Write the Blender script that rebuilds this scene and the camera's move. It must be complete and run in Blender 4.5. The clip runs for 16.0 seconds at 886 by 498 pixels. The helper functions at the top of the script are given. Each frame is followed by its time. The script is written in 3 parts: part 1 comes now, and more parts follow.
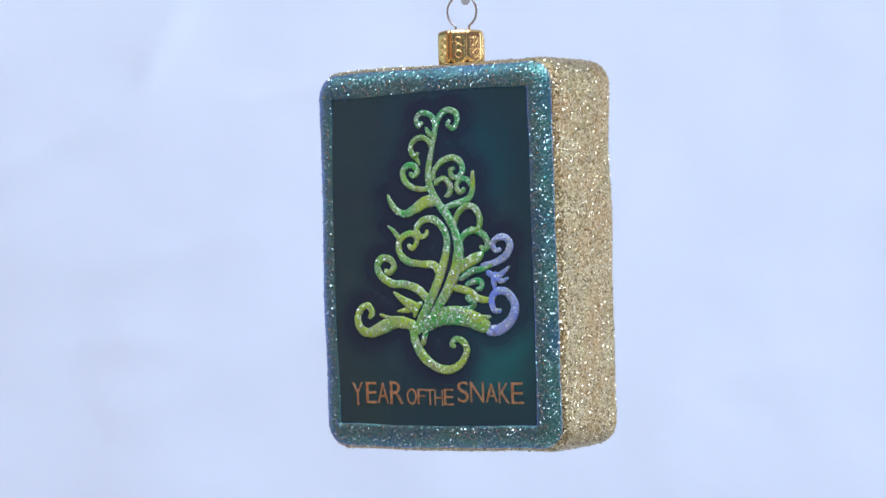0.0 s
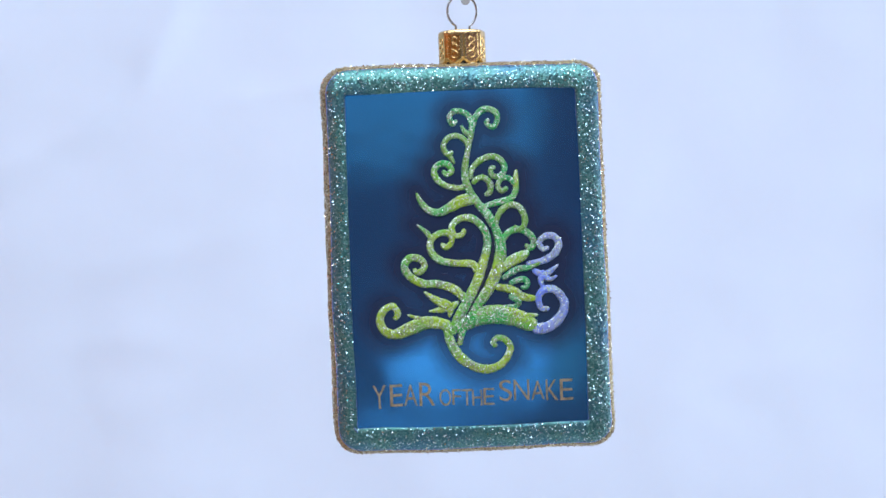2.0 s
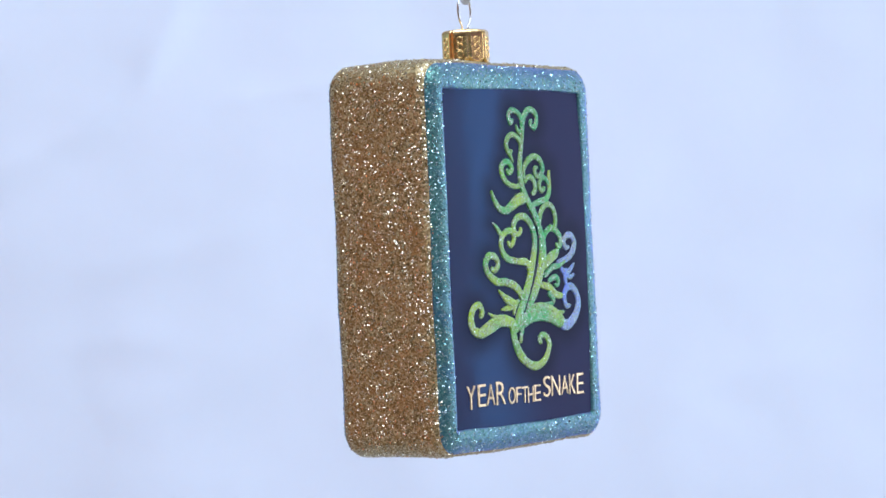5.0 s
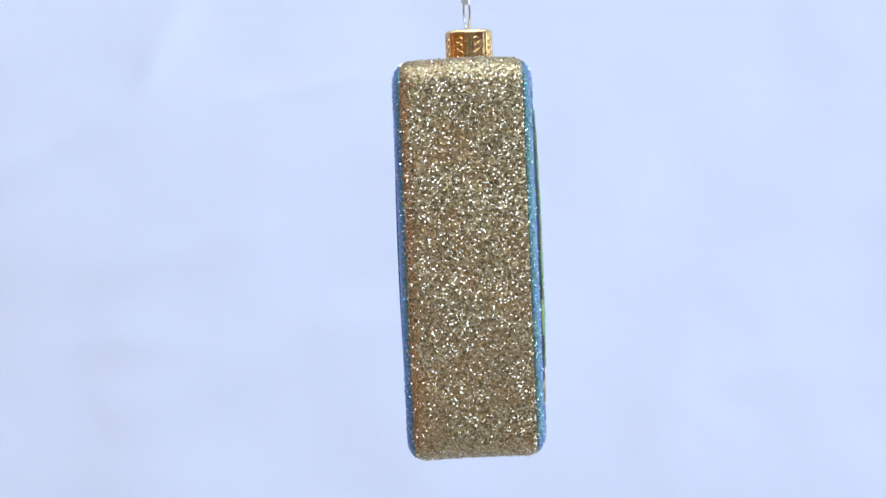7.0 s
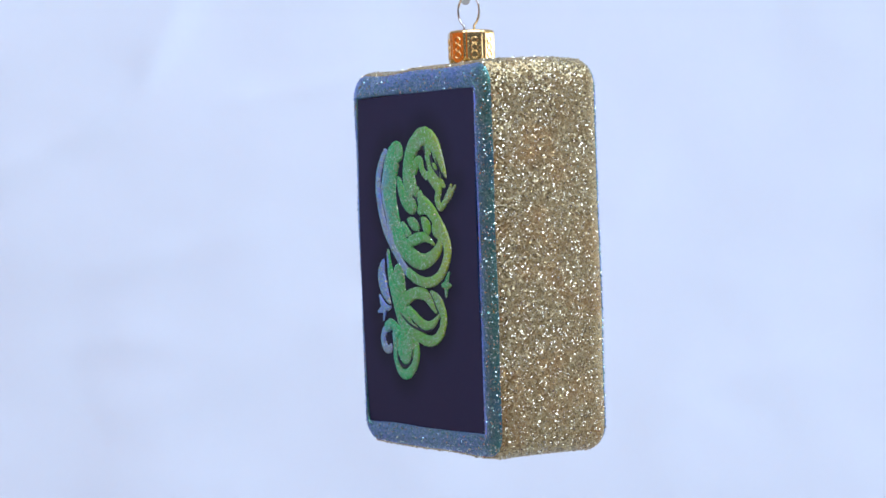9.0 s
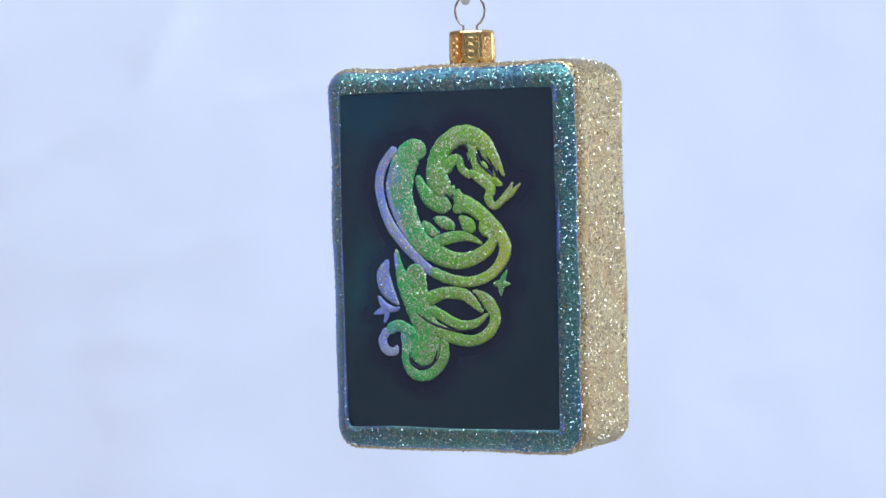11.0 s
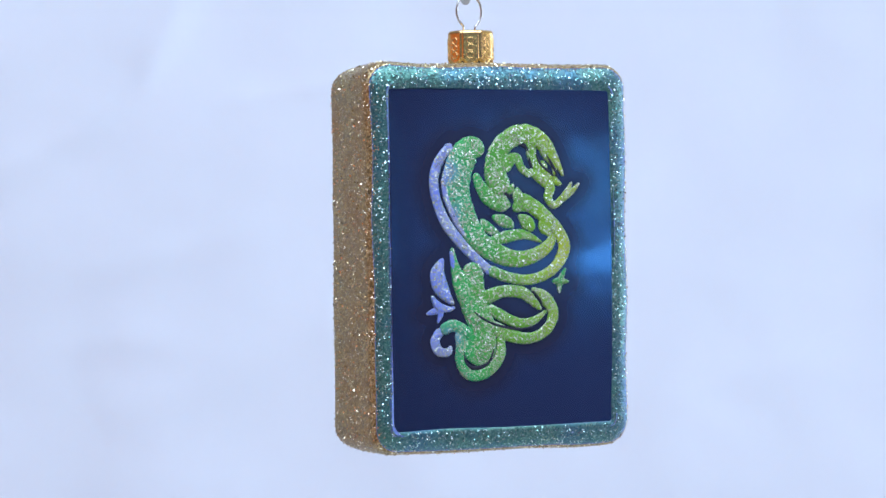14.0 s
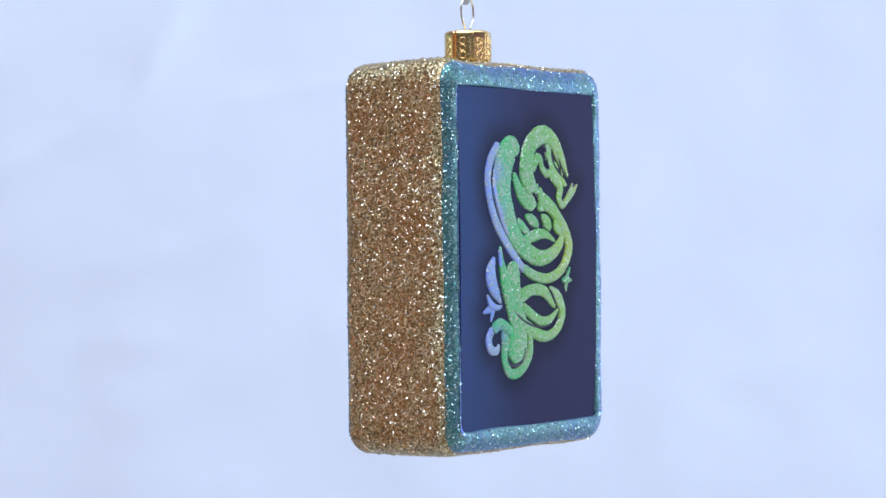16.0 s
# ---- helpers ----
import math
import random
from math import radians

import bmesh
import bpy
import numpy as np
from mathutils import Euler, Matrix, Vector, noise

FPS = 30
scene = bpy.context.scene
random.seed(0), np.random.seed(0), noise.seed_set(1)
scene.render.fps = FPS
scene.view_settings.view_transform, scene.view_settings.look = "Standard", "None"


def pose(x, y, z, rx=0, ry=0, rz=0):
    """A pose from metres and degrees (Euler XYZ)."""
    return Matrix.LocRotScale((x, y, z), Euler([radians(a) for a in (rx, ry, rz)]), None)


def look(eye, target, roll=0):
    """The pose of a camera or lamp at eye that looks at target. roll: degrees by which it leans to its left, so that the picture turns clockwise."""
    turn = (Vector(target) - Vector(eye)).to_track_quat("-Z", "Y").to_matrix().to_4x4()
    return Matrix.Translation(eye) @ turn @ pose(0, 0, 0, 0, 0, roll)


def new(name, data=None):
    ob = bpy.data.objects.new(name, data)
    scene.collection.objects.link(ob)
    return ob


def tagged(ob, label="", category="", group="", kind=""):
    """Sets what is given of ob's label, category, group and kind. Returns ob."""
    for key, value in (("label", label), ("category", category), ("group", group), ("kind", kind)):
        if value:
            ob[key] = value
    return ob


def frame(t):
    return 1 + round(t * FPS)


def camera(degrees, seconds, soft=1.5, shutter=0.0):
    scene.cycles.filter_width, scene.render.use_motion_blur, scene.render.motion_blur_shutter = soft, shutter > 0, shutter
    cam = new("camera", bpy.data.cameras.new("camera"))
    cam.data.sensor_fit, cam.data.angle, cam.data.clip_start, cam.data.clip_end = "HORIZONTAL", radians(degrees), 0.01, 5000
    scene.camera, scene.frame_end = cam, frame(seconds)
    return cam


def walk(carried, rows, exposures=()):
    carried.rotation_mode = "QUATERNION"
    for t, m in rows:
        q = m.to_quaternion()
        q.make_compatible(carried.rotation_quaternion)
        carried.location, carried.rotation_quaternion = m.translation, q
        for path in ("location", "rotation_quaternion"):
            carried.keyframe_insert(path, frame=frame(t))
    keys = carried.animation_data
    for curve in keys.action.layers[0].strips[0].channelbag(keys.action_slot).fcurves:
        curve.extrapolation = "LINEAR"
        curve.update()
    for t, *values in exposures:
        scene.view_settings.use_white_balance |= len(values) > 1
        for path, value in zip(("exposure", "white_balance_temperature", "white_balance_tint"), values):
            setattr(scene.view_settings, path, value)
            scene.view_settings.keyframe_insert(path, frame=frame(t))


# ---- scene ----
ZC = 1.2  # height of the ornament's middle above the floor
cam = camera(21.06, 16.0, 1.65)
EYE = pose(-0.0081, -0.6534, ZC + 0.00605, 89.703, 1.6217, -0.0084)
walk(cam, [(0.0, EYE), (16.0, EYE)])

# ---- light: unseen lamps, added overhead, at the sides and for glows in the panels ----
world = bpy.data.worlds.new("sky")
scene.world = world
world.use_nodes = True
wn = world.node_tree.nodes
sky = wn.new("ShaderNodeTexSky")
sky.sky_type, sky.sun_disc = "NISHITA", False
sky.sun_elevation, sky.sun_rotation = radians(40), radians(120)
world.node_tree.links.new(sky.outputs[0], wn["Background"].inputs[0])
wn["Background"].inputs[1].default_value = 0.1


def added_light(name, eye, target, sx, sy, watts, colour):
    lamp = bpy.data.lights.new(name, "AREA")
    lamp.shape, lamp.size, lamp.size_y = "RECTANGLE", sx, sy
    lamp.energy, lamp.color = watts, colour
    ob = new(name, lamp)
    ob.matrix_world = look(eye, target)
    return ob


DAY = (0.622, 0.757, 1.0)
CYAN_TINT = (0.48, 0.90, 0.95)
# broad made-up overhead lamp, the main light
added_light("daylight_roof", (0.1, -0.75, 2.5), (0.1, -0.75, 0.0), 2.0, 1.5, 62.5, DAY)
# two fill lamps, added to brighten the ornament's left and right sides
added_light("daylight_back", (-2.0, 0.85, 1.4), (0.0, 0.85, 1.4), 0.7, 1.0, 1.2, CYAN_TINT)
added_light("daylight_side", (2.0, 0.7, 1.3), (0.0, 0.7, 1.3), 0.64, 1.2, 19.5, DAY)
# small invented lamps, each placed to put a blurred glow on a picture panel
added_light("daylight_left", (-0.70, -2.6, 0.97), (-0.70, 0.0, 0.97), 0.5, 0.18, 0.6, CYAN_TINT)
added_light("daylight_right", (0.185, -2.6, 0.99), (0.185, 0.0, 0.99), 0.47, 0.14, 0.44, DAY)
added_light("daylight_far_left", (-1.385, -2.6, 0.99), (-1.385, 0.0, 0.99), 0.53, 0.14, 0.26, CYAN_TINT)
added_light("daylight_far_high", (-1.2, -2.6, 1.45), (-1.2, 0.0, 1.45), 0.3, 0.2, 0.05, CYAN_TINT)
added_light("daylight_narrow", (0.53, -2.6, 1.0), (0.53, 0.0, 1.0), 0.14, 0.12, 0.035, CYAN_TINT)
added_light("daylight_corner", (1.76, -2.6, 1.17), (1.76, 0.0, 1.17), 0.24, 0.16, 0.20, DAY)
added_light("daylight_corner_high", (1.76, -2.6, 1.42), (1.76, 0.0, 1.42), 0.24, 0.12, 0.06, DAY)
added_light("daylight_small", (1.02, -2.6, 1.13), (1.02, 0.0, 1.13), 0.2, 0.1, 0.025, DAY)
added_light("daylight_east", (2.0, -2.07, 1.35), (0.0, -2.07, 1.35), 0.3, 0.14, 0.10, DAY)
added_light("daylight_low", (-0.25, -2.6, 0.76), (-0.25, 0.0, 0.76), 0.9, 0.12, 0.45, DAY)
added_light("daylight_top", (-0.1, -2.6, 1.75), (-0.1, 0.0, 1.75), 1.1, 0.5, 0.30, CYAN_TINT)
added_light("daylight_slot_low", (2.0, -1.225, 1.095), (0.0, -1.225, 1.095), 1.95, 0.07, 1.5, DAY)
added_light("daylight_slot_high", (2.0, -1.2, 1.35), (0.0, -1.2, 1.35), 0.3, 0.12, 0.14, DAY)
added_light("daylight_slot_near", (2.0, -0.525, 1.35), (0.0, -0.525, 1.35), 0.45, 0.12, 0.26, DAY)
added_light("daylight_slot_far", (2.0, -1.78, 1.29), (0.0, -1.78, 1.29), 0.2, 0.14, 0.08, DAY)
scene.view_settings.exposure = 0.0


# ---- materials ----
def material(name):
    m = bpy.data.materials.new(name)
    m.use_nodes = True
    nt = m.node_tree
    return m, nt, nt.nodes["Principled BSDF"], nt.nodes["Material Output"]


def node(nt, kind, **values):
    n = nt.nodes.new("ShaderNode" + kind)
    for key, value in values.items():
        n.inputs[key.replace("_", " ")].default_value = value
    return n


def vmath(nt, op, a, b=None, scale=None):
    n = nt.nodes.new("ShaderNodeVectorMath")
    n.operation = op
    nt.links.new(a, n.inputs[0])
    if b is not None:
        if isinstance(b, tuple):
            n.inputs[1].default_value = b
        else:
            nt.links.new(b, n.inputs[1])
    if scale is not None:
        n.inputs["Scale"].default_value = scale
    return n.outputs[0]


def ramp(nt, fac, *stops):
    n = nt.nodes.new("ShaderNodeValToRGB")
    while len(n.color_ramp.elements) < len(stops):
        n.color_ramp.elements.new(0.5)
    for e, (p, c) in zip(n.color_ramp.elements, stops):
        e.position, e.color = p, (*c, 1)
    nt.links.new(fac, n.inputs[0])
    return n.outputs[0]


def flake_normal(nt, coords, size, spread):
    """Each flake of glitter lies at its own tilt, fixed to the thing that it is glued on."""
    cells = node(nt, "TexVoronoi", Scale=1.0 / size)
    nt.links.new(coords, cells.inputs["Vector"])
    tilt = vmath(nt, "SUBTRACT", cells.outputs["Color"], (0.5, 0.5, 0.5))
    tilt = vmath(nt, "SCALE", tilt, scale=spread)
    turn = nt.nodes.new("ShaderNodeVectorTransform")
    turn.vector_type, turn.convert_from, turn.convert_to = "VECTOR", "OBJECT", "WORLD"
    nt.links.new(tilt, turn.inputs[0])
    geo = nt.nodes.new("ShaderNodeNewGeometry")
    out = vmath(nt, "NORMALIZE", vmath(nt, "ADD", turn.outputs[0], geo.outputs["Normal"]))
    return cells, out


def separate(nt, colour):
    n = nt.nodes.new("ShaderNodeSeparateColor")
    nt.links.new(colour, n.inputs[0])
    return n.outputs


def mixed(nt, kind, fac, a, c):
    """Blend of two colours or vectors; each a socket or a plain value."""
    n = nt.nodes.new("ShaderNodeMix")
    n.data_type = kind
    s = {"RGBA": (6, 7, 2), "VECTOR": (4, 5, 1), "FLOAT": (2, 3, 0)}[kind]
    for k, value in ((0, fac), (s[0], a), (s[1], c)):
        if isinstance(value, (tuple, float)):
            n.inputs[k].default_value = value
        else:
            nt.links.new(value, n.inputs[k])
    return n.outputs[s[2]]


def sparkles(nt, tc, size, share):
    """Where larger loose flakes lie, and their tilt: round specks, in only a share of the cells."""
    cells, normal = flake_normal(nt, tc, size, 1.45)
    rgb = separate(nt, cells.outputs["Color"])
    near = ramp(nt, cells.outputs["Distance"], (0.30, (1, 1, 1)), (0.42, (0, 0, 0)))
    some = ramp(nt, rgb[2], (1 - share - 0.01, (0, 0, 0)), (1 - share, (1, 1, 1)))
    both = nt.nodes.new("ShaderNodeMath")
    both.operation = "MULTIPLY"
    nt.links.new(near, both.inputs[0])
    nt.links.new(some, both.inputs[1])
    return both.outputs[0], normal


def glitter(name, stops, size, spread, rough, stain, stain_amount, speck, share, coat, sheen):
    """Densely strewn glitter in clear varnish: fine flakes of several tones, larger stains, and loose brighter flakes."""
    m, nt, b, _ = material(name)
    tc = nt.nodes.new("ShaderNodeTexCoord").outputs["Object"]
    cells, normal = flake_normal(nt, tc, size, spread)
    rgb = separate(nt, cells.outputs["Color"])
    tone = ramp(nt, rgb[1], *stops)
    cloud = node(nt, "TexNoise", Scale=95.0, Detail=4.0)
    nt.links.new(tc, cloud.inputs["Vector"])
    mask = ramp(nt, cloud.outputs["Fac"], (0.45, (0, 0, 0)), (0.68, (stain_amount,) * 3))
    tone = mixed(nt, "RGBA", mask, tone, (*stain, 1))
    glint, tilt = sparkles(nt, tc, 0.00046, share)
    nt.links.new(mixed(nt, "RGBA", glint, tone, (*speck, 1)), b.inputs["Base Color"])
    nt.links.new(mixed(nt, "VECTOR", glint, normal, tilt), b.inputs["Normal"])
    nt.links.new(mixed(nt, "FLOAT", glint, rough, 0.24), b.inputs["Roughness"])
    b.inputs["Metallic"].default_value = 0.85
    b.inputs["Coat Weight"].default_value = coat
    b.inputs["Coat Roughness"].default_value = 0.38
    b.inputs["Sheen Weight"].default_value = sheen
    b.inputs["Sheen Roughness"].default_value = 0.48
    b.inputs["Sheen Tint"].default_value = (0.27, 0.33, 1.0, 1)
    return m


def glitter_paint(name, paint, paint_two, amount, airbrush=None):
    """Coloured enamel, brushed or airbrushed across the motif, with mixed silver, tan and green glitter strewn over part of it."""
    m, nt, b, _ = material(name)
    tc = nt.nodes.new("ShaderNodeTexCoord").outputs["Object"]
    cells, normal = flake_normal(nt, tc, 0.00026, 1.1)
    rgb = separate(nt, cells.outputs["Color"])
    cloud = node(nt, "TexNoise", Scale=170.0, Detail=3.0)
    nt.links.new(tc, cloud.inputs["Vector"])
    add = nt.nodes.new("ShaderNodeMath")
    nt.links.new(rgb[2], add.inputs[0])
    nt.links.new(cloud.outputs["Fac"], add.inputs[1])
    half = nt.nodes.new("ShaderNodeMath")
    half.operation = "MULTIPLY"
    half.inputs[1].default_value = 0.5
    nt.links.new(add.outputs[0], half.inputs[0])
    mask = ramp(nt, half.outputs[0], (0.60 - amount, (0, 0, 0)), (0.63 - amount, (1, 1, 1)))
    hue = node(nt, "TexNoise", Scale=70.0, Detail=2.0)
    nt.links.new(tc, hue.inputs["Vector"])
    if airbrush:
        spot = nt.nodes.new("ShaderNodeSeparateXYZ")
        nt.links.new(tc, spot.inputs[0])
        across = nt.nodes.new("ShaderNodeMapRange")
        across.inputs["From Min"].default_value, across.inputs["From Max"].default_value = -0.025, 0.025
        nt.links.new(spot.outputs[0], across.inputs["Value"])
        sway = nt.nodes.new("ShaderNodeMath")
        sway.operation = "MULTIPLY_ADD"
        sway.inputs[1].default_value, sway.inputs[2].default_value = 0.5, -0.25
        nt.links.new(hue.outputs["Fac"], sway.inputs[0])
        place = nt.nodes.new("ShaderNodeMath")
        nt.links.new(across.outputs[0], place.inputs[0])
        nt.links.new(sway.outputs[0], place.inputs[1])
        body = ramp(nt, place.outputs[0], *airbrush)
    else:
        body = ramp(nt, hue.outputs["Fac"], (0.42, paint), (0.58, paint_two))
    strewing = ramp(nt, rgb[0], (0.0, (0.34, 0.20, 0.15)), (0.3, (0.22, 0.27, 0.12)), (0.65, (0.34, 0.36, 0.27)), (0.9, (0.42, 0.40, 0.36)), (1.0, (0.9, 0.9, 0.85)))
    nt.links.new(mixed(nt, "RGBA", mask, body, strewing), b.inputs["Base Color"])
    nt.links.new(mixed(nt, "FLOAT", mask, 0.0, 0.85), b.inputs["Metallic"])
    nt.links.new(mixed(nt, "FLOAT", mask, 0.5, 0.4), b.inputs["Roughness"])
    b.inputs["Specular IOR Level"].default_value = 0.3
    b.inputs["Sheen Weight"].default_value = 0.5
    b.inputs["Sheen Roughness"].default_value = 0.5
    b.inputs["Sheen Tint"].default_value = (0.08, 0.80, 0.64, 1)
    geo = nt.nodes.new("ShaderNodeNewGeometry")
    nt.links.new(mixed(nt, "VECTOR", mask, geo.outputs["Normal"], normal), b.inputs["Normal"])
    return m


def lacquer(name, tint):
    """Silvered glass under a dark translucent blue lacquer, darker and less glossy near the picture's strokes."""
    m, nt, b, out = material(name)
    tc = nt.nodes.new("ShaderNodeTexCoord").outputs["Object"]
    wave = node(nt, "TexNoise", Scale=42.0, Detail=2.0)
    nt.links.new(tc, wave.inputs["Vector"])
    bump = node(nt, "Bump", Strength=0.09, Distance=0.002)
    nt.links.new(wave.outputs["Fac"], bump.inputs["Height"])
    fine = node(nt, "TexNoise", Scale=700.0, Detail=3.0)
    nt.links.new(tc, fine.inputs["Vector"])
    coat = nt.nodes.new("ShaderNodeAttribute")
    coat.attribute_name = "stroke_nearness"
    # base colour darkens and gloss weakens towards the strokes
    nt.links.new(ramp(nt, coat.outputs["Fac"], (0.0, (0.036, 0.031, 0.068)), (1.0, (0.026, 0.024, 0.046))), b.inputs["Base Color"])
    b.inputs["Roughness"].default_value = 0.55
    b.inputs["Specular IOR Level"].default_value = 0.03
    gloss = nt.nodes.new("ShaderNodeBsdfAnisotropic")
    gloss.inputs["Color"].default_value = (*tint, 1)
    rough = ramp(nt, fine.outputs["Fac"], (0.3, (0.11,) * 3), (0.7, (0.13,) * 3))
    nt.links.new(rough, gloss.inputs["Roughness"])
    nt.links.new(bump.outputs[0], gloss.inputs["Normal"])
    facing = node(nt, "LayerWeight", Blend=0.5)
    weight = ramp(nt, facing.outputs["Facing"], (0.0, (0.62,) * 3), (0.18, (0.46,) * 3), (0.28, (0.14,) * 3), (0.36, (0.04,) * 3), (0.43, (0.004,) * 3))
    gloss_kept = ramp(nt, coat.outputs["Fac"], (0.0, (1.0,) * 3), (1.0, (0.26,) * 3))
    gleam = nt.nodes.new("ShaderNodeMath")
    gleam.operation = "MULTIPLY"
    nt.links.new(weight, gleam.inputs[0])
    nt.links.new(gloss_kept, gleam.inputs[1])
    mix = nt.nodes.new("ShaderNodeMixShader")
    nt.links.new(gleam.outputs[0], mix.inputs[0])
    nt.links.new(b.outputs[0], mix.inputs[1])
    nt.links.new(gloss.outputs[0], mix.inputs[2])
    nt.links.new(mix.outputs[0], out.inputs["Surface"])
    return m


def plain(name, colour, rough, metallic=0.0, grain=40.0, vary=0.15, bump=0.1, distance=0.002):
    m, nt, b, _ = material(name)
    tc = nt.nodes.new("ShaderNodeTexCoord").outputs["Object"]
    n = node(nt, "TexNoise", Scale=grain, Detail=6.0)
    nt.links.new(tc, n.inputs["Vector"])
    lo, hi = tuple(c * (1 - vary) for c in colour), tuple(min(1, c * (1 + vary)) for c in colour)
    nt.links.new(ramp(nt, n.outputs["Fac"], (0.3, lo), (0.7, hi)), b.inputs["Base Color"])
    b.inputs["Roughness"].default_value, b.inputs["Metallic"].default_value = rough, metallic
    if bump:
        bp = node(nt, "Bump", Strength=bump, Distance=distance)
        nt.links.new(n.outputs["Fac"], bp.inputs["Height"])
        nt.links.new(bp.outputs[0], b.inputs["Normal"])
    return m


gold_glitter = glitter("gold_glitter", [(0.0, (0.13, 0.088, 0.038)), (0.5, (0.37, 0.265, 0.115)), (1.0, (0.66, 0.55, 0.31))],
                       0.00040, 0.8, 0.42, (0.42, 0.20, 0.06), 0.34, (0.92, 0.86, 0.68), 0.20, 0.08, 0.0)
teal_glitter = glitter("teal_glitter", [(0.0, (0.05, 0.16, 0.12)), (0.5, (0.08, 0.225, 0.165)), (1.0, (0.17, 0.325, 0.25))],
                       0.00034, 0.55, 0.38, (0.04, 0.13, 0.26), 0.5, (0.68, 0.78, 0.74), 0.10, 0.12, 1.0)


def flake(name, low, high):
    """Loose flakes of glitter, each of its own tone."""
    m, nt, bs, _ = material(name)
    geo = nt.nodes.new("ShaderNodeNewGeometry")
    nt.links.new(ramp(nt, geo.outputs["Random Per Island"], (0.0, low), (1.0, high)), bs.inputs["Base Color"])
    bs.inputs["Metallic"].default_value, bs.inputs["Roughness"].default_value = 0.95, 0.24
    return m


gold_flake = flake("gold_flake", (0.46, 0.36, 0.17), (1.0, 0.94, 0.74))
teal_flake = flake("teal_flake", (0.10, 0.33, 0.27), (0.70, 0.83, 0.80))
silver_flake = flake("silver_flake", (0.20, 0.22, 0.15), (0.78, 0.80, 0.70))
teal_lacquer = lacquer("teal_blue_lacquer", (0.048, 0.33, 0.69))
blue_lacquer = lacquer("blue_lacquer", (0.050, 0.26, 0.64))
lime = glitter_paint("lime_paint", (0.34, 0.47, 0.012), (0.035, 0.36, 0.05), 0.07)
green = glitter_paint("green_paint", (0.03, 0.30, 0.07), (0.16, 0.33, 0.03), 0.07)
violet = glitter_paint("violet_paint", (0.17, 0.22, 0.66), (0.27, 0.29, 0.55), 0.02)
AIRBRUSH = ((0.05, (0.38, 0.44, 0.012)), (0.30, (0.17, 0.38, 0.015)), (0.52, (0.08, 0.33, 0.035)), (0.72, (0.03, 0.36, 0.08)), (0.81, (0.06, 0.32, 0.16)), (0.87, (0.18, 0.23, 0.62)))
snake_paint = glitter_paint("snake_paint", (0, 0, 0), (0, 0, 0), 0.045, AIRBRUSH)
ink = plain("ink", (0.010, 0.012, 0.03), 0.6, 0.0, 800.0, 0.2)
copper_paint = plain("copper_paint", (0.55, 0.38, 0.22), 0.38, 0.8, 900.0, 0.35, 0.3, 0.0004)
gold_metal = plain("gold_metal", (0.78, 0.52, 0.22), 0.2, 1.0, 500.0, 0.12, 0.25, 0.0006)
steel = plain("steel", (0.55, 0.52, 0.48), 0.22, 1.0, 300.0, 0.1, 0.05)
dark_glass = plain("dark_glass", (0.05, 0.04, 0.04), 0.25)
cotton = plain("cotton", (0.795, 0.83, 0.89), 0.9, 0.0, 7.0, 0.02, 0.05, 0.01)
wall_paint = plain("wall_paint", (0.80, 0.80, 0.79), 0.8, 0.0, 12.0, 0.06)
grey_paint = plain("grey_paint", (0.30, 0.30, 0.31), 0.8, 0.0, 12.0, 0.06)
cream_paint = plain("cream_paint", (0.84, 0.72, 0.42), 0.8, 0.0, 12.0, 0.06)
bright_green = plain("bright_green", (0.22, 0.80, 0.30), 0.6, 0.0, 12.0, 0.06)
dull_green = plain("dull_green", (0.08, 0.32, 0.14), 0.6, 0.0, 12.0, 0.06)
orange_board = plain("orange_board", (0.93, 0.21, 0.022), 0.5, 0.0, 9.0, 0.25)
ceiling_paint = plain("ceiling_paint", (0.75, 0.75, 0.74), 0.9, 0.0, 12.0, 0.04)
floor_wood = plain("floor_wood", (0.78, 0.74, 0.68), 0.45, 0.0, 10.0, 0.2)
violet_paint = plain("violet_wall_paint", (0.26, 0.17, 0.23), 0.8, 0.0, 12.0, 0.1)
dark_paint = plain("dark_paint", (0.145, 0.14, 0.15), 0.8, 0.0, 12.0, 0.1)
brown_board = plain("brown_board", (0.54, 0.20, 0.045), 0.5, 0.0, 9.0, 0.25)
white_paint = plain("white_paint", (0.8, 0.8, 0.8), 0.5, 0.0, 30.0, 0.03)
nylon, nt_, b_, _o = material("nylon")
b_.inputs["Base Color"].default_value = (0.93, 0.94, 0.95, 1)
b_.inputs["Roughness"].default_value = 0.15
b_.inputs["Transmission Weight"].default_value = 0.6


# ---- mesh helpers ----
def mesh(name, verts, faces, mat, smooth=True):
    me = bpy.data.meshes.new(name)
    me.from_pydata(verts, [], faces)
    me.validate()
    bm = bmesh.new()
    bm.from_mesh(me)
    bmesh.ops.recalc_face_normals(bm, faces=bm.faces)
    bm.to_mesh(me)
    bm.free()
    me.materials.append(mat)
    for p in me.polygons:
        p.use_smooth = smooth
    return me


def part(name, me, parent, label=""):
    ob = new(name, me)
    ob.parent = parent
    return tagged(ob, label)


def box(x0, x1, y0, y1, z0, z1, verts, faces):
    i = len(verts)
    verts += [(x, y, z) for x in (x0, x1) for y in (y0, y1) for z in (z0, z1)]
    faces += [tuple(i + k for k in f) for f in
              ((0, 1, 3, 2), (4, 6, 7, 5), (0, 4, 5, 1), (2, 3, 7, 6), (0, 2, 6, 4), (1, 5, 7, 3))]


def boxes(name, mat, *spans):
    verts, faces = [], []
    for s in spans:
        box(*s, verts, faces)
    return mesh(name, verts, faces, mat, False)


